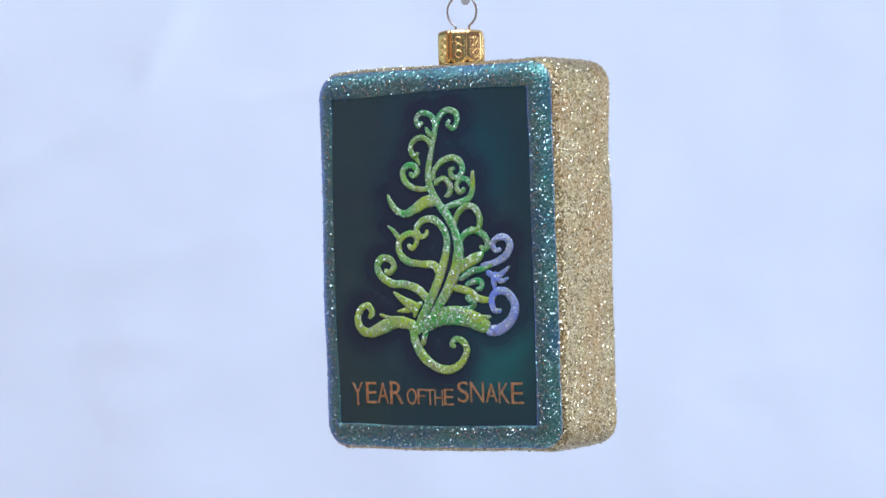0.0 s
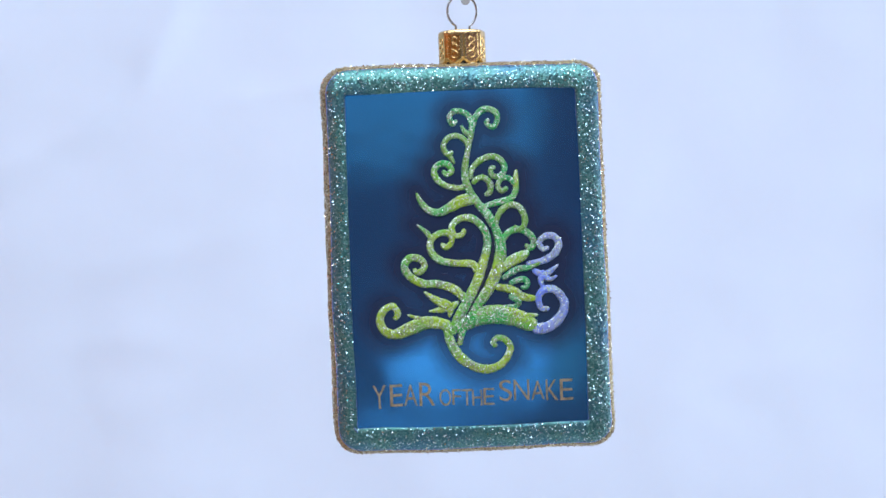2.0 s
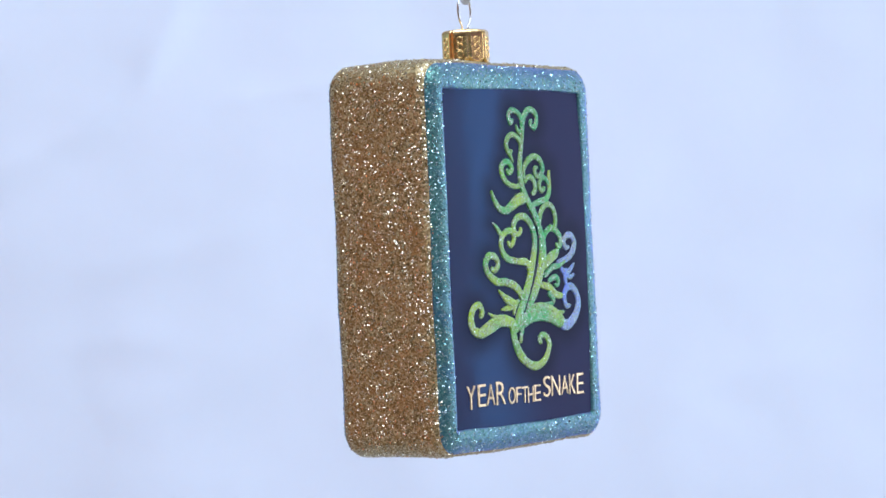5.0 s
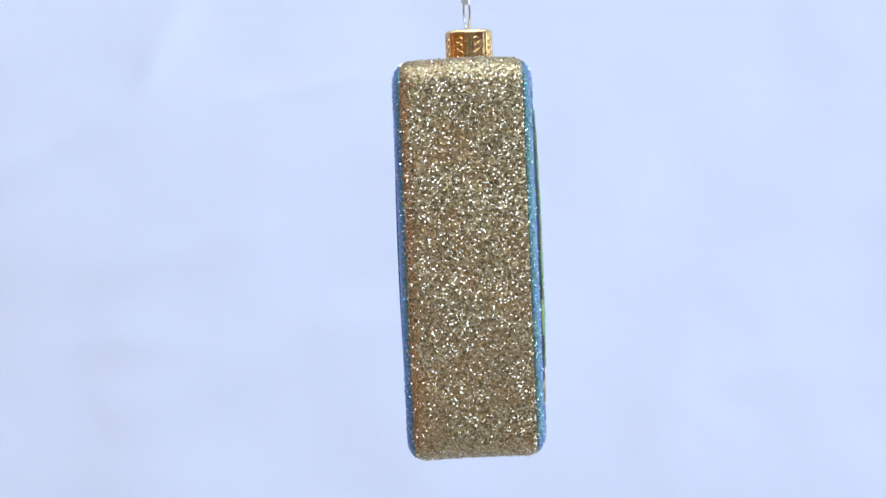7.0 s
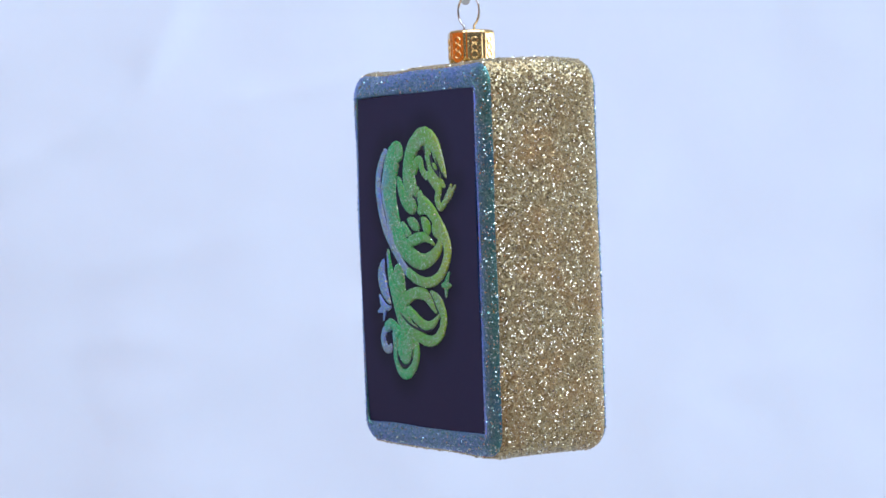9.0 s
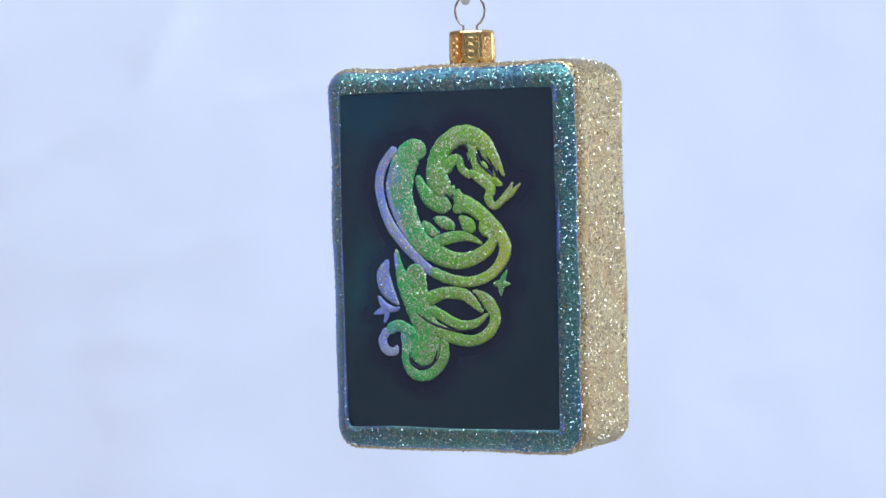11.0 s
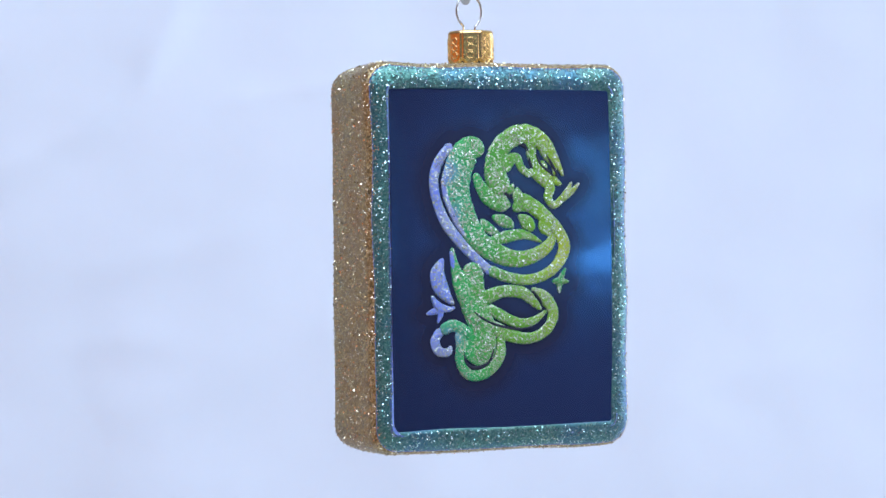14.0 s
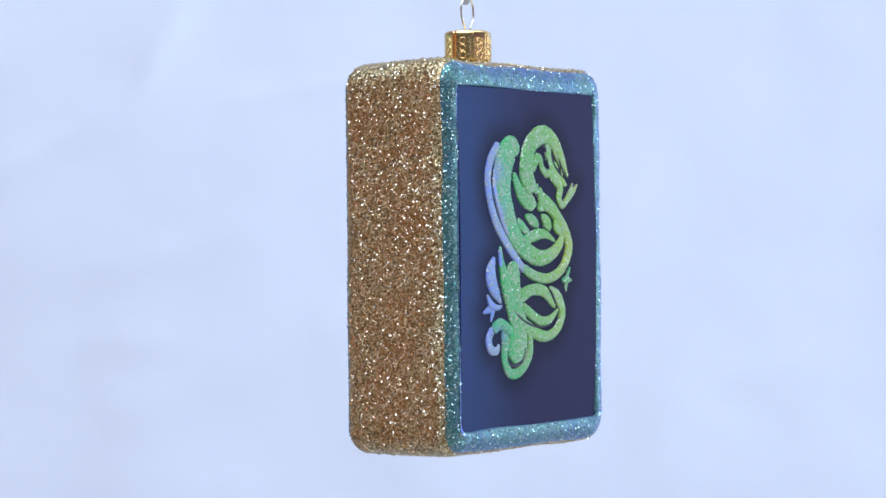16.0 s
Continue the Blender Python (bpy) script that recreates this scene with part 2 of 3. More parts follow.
def rings(loops, close_first=False, close_last=False):
    """Faces between loops of equal length that run round."""
    n = len(loops[0])
    verts = [v for l in loops for v in l]
    faces = [(k * n + i, k * n + (i + 1) % n, (k + 1) * n + (i + 1) % n, (k + 1) * n + i)
             for k in range(len(loops) - 1) for i in range(n)]
    if close_first:
        faces.append(tuple(range(n)))
    if close_last:
        faces.append(tuple(range((len(loops) - 1) * n, len(loops) * n)))
    return verts, faces


def rounded(x0, hw, hh, r, y, wobble=0.0, seed=0.0, z0=0.25):
    """A rounded upright rectangle of points, in mm, at the depth y."""
    pts = []
    for cx, cz, a0 in ((hw - r, hh - r, 0), (-hw + r, hh - r, 90), (-hw + r, -hh + r, 180), (hw - r, -hh + r, 270)):
        for k in range(9):
            a = radians(a0 + 90 * k / 8)
            pts.append((cx + r * math.cos(a), cz + r * math.sin(a)))
    full = []
    for i, (x, z) in enumerate(pts):
        full.append((x, z))
        if i % 9 == 8:
            x2, z2 = pts[(i + 1) % len(pts)]
            full += [(x + (x2 - x) * k / 16, z + (z2 - z) * k / 16) for k in range(1, 16)]
    out = []
    for x, z in full:
        d = wobble * noise.noise(Vector((x * 0.05 + seed, y * 0.04, z * 0.05)))
        s = 1 + d / 40
        out.append(((x0 + x * s) / 1000, y / 1000, (z0 + z * s) / 1000))
    return out


# ---- the setting: a made-up closed room, unseen but for reflections, a white sheet hung at its back ----
def holed(axis, at, depth, u0, u1, z0, z1, holes):
    """Spans of a wall that runs along one axis, with openings (from, to, sill, head) left free, none above another unless they share their sides."""
    def span(a, b, c, d):
        return (a, b, at, at + depth, c, d) if axis == "x" else (at, at + depth, a, b, c, d)
    out, u = [], u0
    for a, b in sorted({(h[0], h[1]) for h in holes}):
        out.append(span(u, a, z0, z1))
        z = z0
        for h in sorted((h for h in holes if h[0] == a), key=lambda h: h[2]):
            out.append(span(a, b, z, h[2]))
            z = h[3]
        out.append(span(a, b, z, z1))
        u = b
    out.append(span(u, u1, z0, z1))
    return out


def room():
    X, Y0, Y1, Z = 2.0, -2.6, 1.3, 2.5
    t = 0.15
    st = dict(kind="structure")
    tagged(new("floor", boxes("floor", floor_wood, (-X - t, X + t, Y0 - t, Y1 + t, -0.1, 0))), "pale wooden floor of the room", "floor", **st)
    a, b, c, d = -0.9, 1.1, -1.5, 0.0
    tagged(new("ceiling", boxes("ceiling", ceiling_paint, (-X - t, a, Y0 - t, Y1 + t, Z, Z + 0.1), (b, X + t, Y0 - t, Y1 + t, Z, Z + 0.1), (a, b, Y0 - t, c, Z, Z + 0.1), (a, b, d, Y1 + t, Z, Z + 0.1))),
           "plain unseen ceiling, open for the overhead lamp", "ceiling", **st)
    tagged(new("wall_north", boxes("wall_north", wall_paint, (-X - t, X + t, Y1, Y1 + t, 0, Z))), "plain white wall behind the sheet", "wall", **st)
    tagged(new("wall_west", boxes("wall_west", grey_paint, *holed("y", -X - t, t, Y0, Y1, 0, Z, [(0.5, 1.2, 0.9, 1.9)]))), "unseen grey side wall with an opening for a fill lamp", "wall", **st)
    # made-up orange surface that warms what the left-facing glitter and cap reflect
    tagged(new("panelling", boxes("panelling", orange_board, (-X, -X + 0.03, -0.85, 0.28, 0, 2.4))), "unseen orange-brown reflector added on the side wall", "panelling", **st)
    # made-up brown board, reflected as dark green in the front panel
    tagged(new("cupboard_front", boxes("cupboard_front", brown_board, *holed("y", -X, 0.04, -2.5, -0.86, 0, 1.25, [(-1.38, -1.18, 0.99, 1.15), (-2.36, -2.16, 0.99, 1.15)]), *holed("y", -X, 0.04, -2.5, -0.86, 1.25, 2.4, [(-1.35, -1.05, 1.37, 1.53)]))), "unseen dull brown reflector board with three openings", "cupboard", **st)
    # green patches added to give greenish glows in the front panel
    for y0, y1, z0, z1, paint, tone in ((-1.38, -1.18, 0.99, 1.15, bright_green, "bright"), (-2.36, -2.16, 0.99, 1.15, bright_green, "bright"), (-1.35, -1.05, 1.37, 1.53, dull_green, "dull")):
        tagged(new("niche_panel", boxes("niche_panel", paint, (-X, -X + 0.012, y0, y1, z0, z1))), tone + " green unseen reflector in an opening of the brown board", "panel", **st)
    # invented wall colours that tint the reflections; the openings hold added lamps
    tagged(new("wall_east", boxes("wall_east", cream_paint, *holed("y", X, t, -0.15, Y1, 0, Z, [(0.38, 1.02, 0.7, 1.9)]))), "unseen cream wall with an opening for a fill lamp", "wall", **st)
    tagged(new("wall_east_dark", boxes("wall_east_dark", violet_paint, *holed("y", X, t, Y0, -0.15, 0, 1.17, [(-2.2, -0.25, 1.06, 1.13)]), *holed("y", X, t, Y0, -0.15, 1.17, Z, [(-2.22, -1.92, 1.28, 1.42), (-1.88, -1.68, 1.22, 1.36), (-1.35, -1.05, 1.29, 1.41), (-0.75, -0.3, 1.29, 1.41)]))), "unseen dull violet wall with narrow slots for added lamps", "wall", **st)
    tagged(new("wall_south", boxes("wall_south", dark_paint, *holed("x", Y0 - t, t, -X - t, X + t, 0, 0.85, [(-0.7, 0.2, 0.7, 0.82)]),
                                   *holed("x", Y0 - t, t, -X - t, X + t, 0.85, 1.08, [(-1.65, -1.12, 0.92, 1.06), (-0.95, -0.45, 0.88, 1.06), (-0.05, 0.42, 0.92, 1.06), (0.46, 0.6, 0.94, 1.06)]),
                                   *holed("x", Y0 - t, t, -X - t, X + t, 1.08, Z, [(-1.35, -1.05, 1.35, 1.55), (0.92, 1.12, 1.08, 1.18), (-0.65, 0.45, 1.5, 2.0), (1.64, 1.88, 1.09, 1.25), (1.64, 1.88, 1.36, 1.48)]))), "unseen dark wall with small openings for added lamps", "wall", **st)


def fold(x, z, line, width, depth):
    """A soft crease along a bent line, fading out at both ends."""
    best, along, total = np.full(x.shape, 9.0), np.zeros(x.shape), 0.0
    for (x0, z0), (x1, z1) in zip(line, line[1:]):
        dx, dz = x1 - x0, z1 - z0
        length = math.hypot(dx, dz)
        u = np.clip(((x - x0) * dx + (z - z0) * dz) / length ** 2, 0, 1)
        gap = np.hypot(x - x0 - u * dx, z - z0 - u * dz)
        closer = gap < best
        best, along = np.where(closer, gap, best), np.where(closer, total + u * length, along)
        total += length
    fade = np.clip(5 * np.minimum(along / total, 1 - along / total), 0.0, 1) ** 0.7
    return depth * fade * np.exp(-(best / width) ** 2)


CREASES = (
    (((-0.36, 0.022), (-0.305, 0.040), (-0.248, 0.066), (-0.207, 0.097), (-0.188, 0.131), (-0.165, 0.19)), 0.012, 0.0036),
    (((-0.34, 0.000), (-0.270, 0.028), (-0.225, 0.062)), 0.011, -0.0016),
    (((-0.165, 0.081), (-0.11, 0.088), (-0.05, 0.100)), 0.008, 0.0016),
    (((-0.26, -0.035), (-0.19, -0.016), (-0.12, 0.004)), 0.012, 0.0017),
    (((-0.24, -0.137), (-0.14, -0.092), (-0.04, -0.05)), 0.018, 0.0026),
    (((-0.31, -0.10), (-0.26, -0.075), (-0.20, -0.07)), 0.012, 0.0012),
    (((0.10, -0.01), (0.125, 0.03), (0.155, 0.08)), 0.012, 0.0013),
    (((0.17, -0.06), (0.22, -0.02), (0.28, 0.03)), 0.014, 0.0013),
    (((0.16, 0.075), (0.20, 0.11), (0.21, 0.15)), 0.012, 0.0010),
    (((0.12, -0.14), (0.18, -0.11), (0.27, -0.10)), 0.013, 0.0012),
)


def backdrop():
    """A white cotton sheet, hung from the wall's top and swept forward over the floor."""
    nx = 300
    steps = [*np.linspace(0.0, 0.85, 30, endpoint=False), *np.linspace(0.85, 1.45, 150, endpoint=False), *np.linspace(1.45, 3.6, 91)]
    rows = []
    for s in steps:
        if s < 2.0:
            rows.append((0.95, 2.35 - s, 0))
        elif s < 2.0 + 0.3 * math.pi / 2:
            k = (s - 2.0) / 0.3
            rows.append((0.65 + 0.3 * math.cos(k), 0.35 - 0.3 * math.sin(k), 1))
        else:
            rows.append((0.65 - (s - 2.0 - 0.15 * math.pi), 0.05, 1))
    xs = np.linspace(-0.62, 0.62, nx + 1)
    gx, gz = np.meshgrid(xs, np.array([z - ZC - 0.018 for _, z, _ in rows]))
    creased = sum(fold(gx, gz, *c) for c in CREASES)
    verts = []
    for j, (y, z, lie) in enumerate(rows):
        for i, x in enumerate(xs):
            w = 0.012 * noise.noise(Vector((x * 3.1 + z * 1.2, z * 2.4 - x * 1.6, 3.7)))
            w += 0.0035 * noise.noise(Vector((x * 8 + z * 6, z * 6 - x * 9, 8.1)))
            w += 0.0010 * noise.noise(Vector((x * 18 + z * 22, z * 15 - x * 19, 4.4)))
            w += 0.00025 * noise.noise(Vector((x * 55 + z * 30, z * 48 - x * 36, 1.4)))
            w += creased[j, i]
            verts.append((x, y - (w if not lie else 0), z + (w * 0.5 if lie else 0)))
    m = nx + 1
    faces = [(j * m + i, j * m + i + 1, (j + 1) * m + i + 1, (j + 1) * m + i) for j in range(len(rows) - 1) for i in range(nx)]
    me = mesh("backdrop", verts, faces, cotton)
    ob = tagged(new("backdrop", me), "white cotton sheet hung with soft diagonal folds", "backdrop", kind="structure")
    thick = ob.modifiers.new("thickness", "SOLIDIFY")
    thick.thickness = 0.001


room()
backdrop()

# ---- the ornament: moulded glass, in mm about its turning axis ----
XB, HW, HH, HD = -1.9, 37.6, 51.9, 18.0
SEAM = 16.2
FRONT, BACK = (-2.5, 30.9, 44.6), (-1.4, 31.7, 45.0)

ornament = new("christmas_ornament")
tagged(ornament, "rectangular glass ornament with gold glitter sides and blue pictures", "ornament")
LIFT = Matrix.Translation((0, 0, HH / 1000))  # from the base to the turning point


CROWN = Matrix.Translation((-0.0008, -0.0014, 0))  # the neck stands a little off the axis


def hung(name, me, parent=None, label="", shift=Matrix.Identity(4)):
    """A part of the ornament, moved from its middle to its base."""
    ob = part(name, me, parent or ornament, label)
    if parent is None:
        ob.matrix_basis = LIFT @ shift
    return ob


def skin(side, x, z):
    """The slightly pillowed face of a picture panel: its depth in mm."""
    x0, hw, hh = FRONT if side < 0 else BACK
    u, w = (x - x0) / hw, z / hh
    top, across, upper, lower = (18.77, 0.65, 0.75, 0.75) if side < 0 else (18.91, 0.42, 0.8, 1.15)
    return top - across * u * u - (upper if w > 0 else lower) * w * w + 0.04 * noise.noise(Vector((x * 0.06, side * 5.0, z * 0.06)))


def turned_in(y):
    """How far the outline draws in towards the faces, where the long edges are rounded, in mm."""
    q = max(0.0, (abs(y) - 12.8) / (HD - 12.8))
    return 5.2 * (1 - math.sqrt(max(0.0, 1 - q * q)))


def outline(y, extra=0.0):
    e = turned_in(y) - extra
    return rounded(XB, HW - e, HH - e, 6.6 - 0.5 * e, y, 0.7)


def side_band():
    steps = 36
    loops = [outline((SEAM + 0.3) * (2 * k / steps - 1), 0.25 * (1 - (2 * k / steps - 1) ** 2)) for k in range(steps + 1)]
    v, f = rings(loops)
    end = SEAM + 0.3
    v2, f2 = rings([loops[-1], outline(end, -1.5), outline(-end, -1.5), loops[0]])
    f2 = [tuple(i + len(v) for i in q) for q in f2]
    return mesh("side_band", v + v2, f + f2, gold_glitter)


def border(side):
    x0, hw, hh = FRONT if side < 0 else BACK
    loops = [outline(side * (SEAM - 0.5), -0.9), outline(side * (SEAM - 0.3), 0.03)]
    for k in range(11):
        a = radians(90 * k / 10)
        loops.append(outline(side * (SEAM + (HD - SEAM) * math.sin(a)), 0.04))
    loops.append(rounded((XB + x0) / 2, hw + 1.0, hh + 1.0, 1.6, side * HD, 0.6, side, 0.0))
    loops.append(rounded(x0, hw + 0.25, hh + 0.25, 0.8, side * (HD - 0.02), 0.5, side, 0.0))
    loops.append(rounded(x0, hw - 0.1, hh - 0.1, 0.6, side * (HD - 0.4), 0.5, side, 0.0))
    loops.append(rounded(x0, hw, hh, 0.7, side * (HD - 1.2), 0.5, side, 0.0))
    v, f = rings(loops + [loops[0]])
    return mesh("border", v, f, teal_glitter)


def strewn(name, meshes, count, mat, parent, label, size, tilt, lift=0.00006):
    """Loose glitter: small six-sided flakes, tilted at random on the outer faces of the meshes, as one part."""
    pick = random.Random(len(name) + count)
    faces, weights = [], []
    for me in meshes:
        for p in me.polygons:
            c = p.center
            away = Vector((c.x / 0.0376, c.y / 0.018, c.z / 0.0516))
            if p.normal.dot(away) > 0.15 and len(p.vertices) == 4:
                faces.append(([me.vertices[i].co for i in p.vertices], p.normal.copy()))
                weights.append(p.area)
    verts, polys = [], []
    for quad, normal in pick.choices(faces, weights, k=count):
        s, t = pick.random(), pick.random()
        at = (quad[0] * (1 - s) + quad[1] * s) * (1 - t) + (quad[3] * (1 - s) + quad[2] * s) * t
        n = (normal + Vector((pick.gauss(0, tilt), pick.gauss(0, tilt), pick.gauss(0, tilt)))).normalized()
        u = n.orthogonal().normalized()
        w = n.cross(u)
        r = size * pick.uniform(0.6, 1.25)
        base = len(verts)
        at = at + normal * (lift + r * 0.25)
        for k in range(6):
            a = math.pi * k / 3 + s
            verts.append(tuple(at + r * (u * math.cos(a) + w * math.sin(a))))
        polys.append(tuple(range(base, base + 6)))
    me = bpy.data.meshes.new(name)
    me.from_pydata(verts, [], polys)
    me.materials.append(mat)
    ob = part(name, me, parent, label)
    return tagged(ob, kind="stuff")


def panel(side):
    x0, hw, hh = FRONT if side < 0 else BACK
    hw, hh = hw + 0.12, hh + 0.12
    nx, nz = 64, 92
    v = [((x0 + hw * (2 * i / nx - 1)) / 1000, side * skin(side, x0 + hw * (2 * i / nx - 1), hh * (2 * j / nz - 1)) / 1000, hh * (2 * j / nz - 1) / 1000)
         for j in range(nz + 1) for i in range(nx + 1)]
    m = nx + 1
    f = [(j * m + i, j * m + i + 1, (j + 1) * m + i + 1, (j + 1) * m + i) for j in range(nz) for i in range(nx)]
    rim = [i for i in range(m)] + [j * m + nx for j in range(1, nz + 1)] + [nz * m + i for i in range(nx - 1, -1, -1)] + [j * m for j in range(nz - 1, 0, -1)]
    top, n = len(v), len(rim)
    v += [v[i] for i in rim] + [(v[i][0], side * 0.0163, v[i][2]) for i in rim]
    f += [(top + i, top + (i + 1) % n, top + n + (i + 1) % n, top + n + i) for i in range(n)]
    f.append(tuple(range(top + n, top + 2 * n)))
    me = mesh("panel", v, f, teal_lacquer if side < 0 else blue_lacquer)
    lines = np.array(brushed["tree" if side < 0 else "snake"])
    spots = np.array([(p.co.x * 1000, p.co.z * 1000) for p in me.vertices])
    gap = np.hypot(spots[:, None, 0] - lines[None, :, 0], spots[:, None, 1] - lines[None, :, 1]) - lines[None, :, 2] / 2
    # 1 at a stroke, easing to 0 at 7.5 mm from it
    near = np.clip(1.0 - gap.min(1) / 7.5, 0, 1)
    coat = me.attributes.new("stroke_nearness", "FLOAT", "POINT")
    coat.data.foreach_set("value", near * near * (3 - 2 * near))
    return me


def spline(pts, steps=7):
    """A smooth line through points that carry a width."""
    p = [pts[0], *pts, pts[-1]]
    out = []
    for k in range(1, len(p) - 2):
        for s in range(steps):
            t = s / steps
            out.append([0.5 * (2 * b + (c - a) * t + (2 * a - 5 * b + 4 * c - d) * t * t + (3 * b - a - 3 * c + d) * t ** 3)
                        for a, b, c, d in zip(p[k - 1], p[k], p[k + 1], p[k + 2])])
    out.append(list(pts[-1]))
    return out


STROKES = {"tree": -1, "snake": 1}
made = {}
brushed = {"tree": [], "snake": []}
level = 0.0


def stroke(name, mat, motif, *pts):
    """A brushed, raised line of enamel on a panel: domed, rounded at its ends."""
    global level
    side = STROKES[motif]
    if side > 0 and mat in (lime, green) and name != "claw":
        mat = snake_paint
    level = (level + 0.037) % 0.15
    line = spline([(x, z, w) for x, z, w in pts])
    brushed[motif] += line
    run = [0.0]
    for a, b in zip(line, line[1:]):
        run.append(run[-1] + math.hypot(b[0] - a[0], b[1] - a[1]))
    loops = []
    for k, (x, z, w) in enumerate(line):
        a, b = line[max(0, k - 1)], line[min(len(line) - 1, k + 1)]
        dx, dz = b[0] - a[0], b[1] - a[1]
        l = math.hypot(dx, dz) or 1.0
        nx, nz = -dz / l, dx / l
        end = min(run[k], run[-1] - run[k])
        r = max(0.25, w / 2)
        if end < r:
            w *= max(0.12, math.sqrt(max(0.0, 1 - (1 - end / r) ** 2)))
        w *= (1.0 if side < 0 else 1.08) + 0.10 * noise.noise(Vector((x * 0.9, z * 0.9, 2.0 + side)))
        h = (0.06 if mat is ink else 0.0) + min(0.36, 0.20 + 0.05 * w) + level
        loop = []
        for c, rise in ((-1, -0.4), (-1, 0.3), (-0.88, 0.78), (-0.6, 0.96), (0, 1.0), (0.6, 0.96), (0.88, 0.78), (1, 0.3), (1, -0.4)):
            px, pz = x + nx * c * w / 2, z + nz * c * w / 2
            loop.append((px / 1000, side * (skin(side, px, pz) + h * rise) / 1000, pz / 1000))
        loops.append(loop)
    v, f = rings(loops, True, True)
    me = mesh(name, v, f, mat)
    if motif not in made:
        made[motif] = hung(motif + "_relief", me, None, "raised green and violet glitter enamel " + ("tree of curling vines" if side < 0 else "coiled snake"))
        return
    part(name, me, made[motif])


def letter(char, x, z, w, h):
    """One hand-painted capital, fitted to its own width and height."""
    cu = bpy.data.curves.new("letter", "FONT")
    cu.body, cu.extrude, cu.offset, cu.align_x = char, 0.02, -0.007, "LEFT"
    tmp = bpy.data.objects.new("letter", cu)
    scene.collection.objects.link(tmp)
    bpy.context.view_layer.update()
    me = bpy.data.meshes.new_from_object(tmp.evaluated_get(bpy.context.evaluated_depsgraph_get()))
    bpy.data.objects.remove(tmp)
    co = np.array([v.co[:] for v in me.vertices])
    lo, hi = co.min(0), co.max(0)
    for vert in me.vertices:
        u, w2, d = ((vert.co[i] - lo[i]) / max(1e-6, hi[i] - lo[i]) for i in range(3))
        px = x + (u - 0.5) * w + 0.12 * noise.noise(Vector((x + u * 2, z, w2 * 2)))
        pz = z + (w2 - 0.5) * h + 0.15 * noise.noise(Vector((z + u * 2, x, w2 * 2 + 5)))
        vert.co = (px / 1000, -(skin(-1, px, pz) - 0.1 + 0.32 * d) / 1000, pz / 1000)
    me.materials.clear()
    me.materials.append(copper_paint)
    hung("letter", me, None, "hand-painted copper capital letter")


def cap():
    """A fluted, gilded crown cap with scalloped lower points and beaded flutes."""
    n, m = 8, 144
    base, top, r = 52.0, 62.1, 6.6
    loops = []

    def ring(fn):
        loops.append([fn(2 * math.pi * i / m) for i in range(m)])

    def flute(a):
        u = (a * n / (2 * math.pi)) % 1.0
        return u, abs(u - 0.5) * 2

    def spot(a, rr, z):
        return (rr * math.cos(a) / 1000, rr * math.sin(a) / 1000, z / 1000)

    def wall(a, z, inward=0.0):
        u, e = flute(a)
        flat = r * math.cos(math.pi / n) / math.cos((u - 0.5) * 2 * math.pi / n)
        groove = 0.55 * max(0.0, (e - 0.80) / 0.20) ** 1.5
        return spot(a, 0.9 * flat + 0.1 * r - groove - inward, z)

    def low(a):
        u, e = flute(a)
        return base + 2.2 * max(0.0, e - 0.15) ** 1.1

    ring(lambda a: wall(a, low(a), 0.6))
    ring(lambda a: wall(a, low(a)))
    for k in range(1, 7):
        ring(lambda a, k=k: wall(a, low(a) + (top - 0.8 - low(a)) * k / 6))
    ring(lambda a: wall(a, top - 0.25, 0.25))
    ring(lambda a: spot(a, r - 0.9, top))
    ring(lambda a: spot(a, r - 2.2, top + 0.15))
    ring(lambda a: spot(a, 0.6, top + 0.3))
    v, f = rings(loops, False, True)
    return mesh("cap", v, f, gold_metal)


def bead(parent, a, z, r=6.1, size=0.28):
    v, f = [], []
    loops = []
    for k in range(4):
        e = math.pi / 2 * k / 3
        loops.append([])
        for i in range(8):
            b = 2 * math.pi * i / 8
            s, d = size * math.cos(e), size * 0.9 * math.sin(e)
            t = s * math.cos(b)
            c = ((r + d - 0.1) * math.cos(a) - t * math.sin(a), (r + d - 0.1) * math.sin(a) + t * math.cos(a), z + s * math.sin(b))
            loops[-1].append(tuple(q / 1000 for q in c))
    v, f = rings(loops, True, True)
    part("bead", mesh("bead", v, f, gold_metal), parent)


def embossed(parent, a, z, r):
    """A small ring stamped proud of a flute, one of a column that reads as a chain."""
    c, s = math.cos(a), math.sin(a)
    line = [((6.12 * c - r * math.cos(k) * s) / 1000, (6.12 * s + r * math.cos(k) * c) / 1000, (z + r * math.sin(k)) / 1000)
            for k in (2 * math.pi * i / 14 for i in range(14))]
    part("embossed_ring", mesh("embossed_ring", *tube(line, 0.00022, 6, True), gold_metal), parent)


def tube(points, radius, sides=10, closed=False):
    """A round wire along points in metres."""
    loops = []
    n = len(points)
    for k, p in enumerate(points):
        p = Vector(p)
        q = Vector(points[(k + 1) % n if closed else min(k + 1, n - 1)]) - Vector(points[(k - 1) % n if closed else max(k - 1, 0)])
        q.normalize()
        side = q.cross(Vector((0.31, 0.95, 0.05))).normalized()
        up = side.cross(q)
        loops.append([tuple(p + radius * (side * math.cos(2 * math.pi * i / sides) + up * math.sin(2 * math.pi * i / sides))) for i in range(sides)])
    if closed:
        return rings(loops + [loops[0]])
    return rings(loops, True, True)


def wire_ring():
    """A sprung wire loop whose two legs spread inside the cap."""
    turn = radians(13)
    pts = [(-1.8, 60.5)]
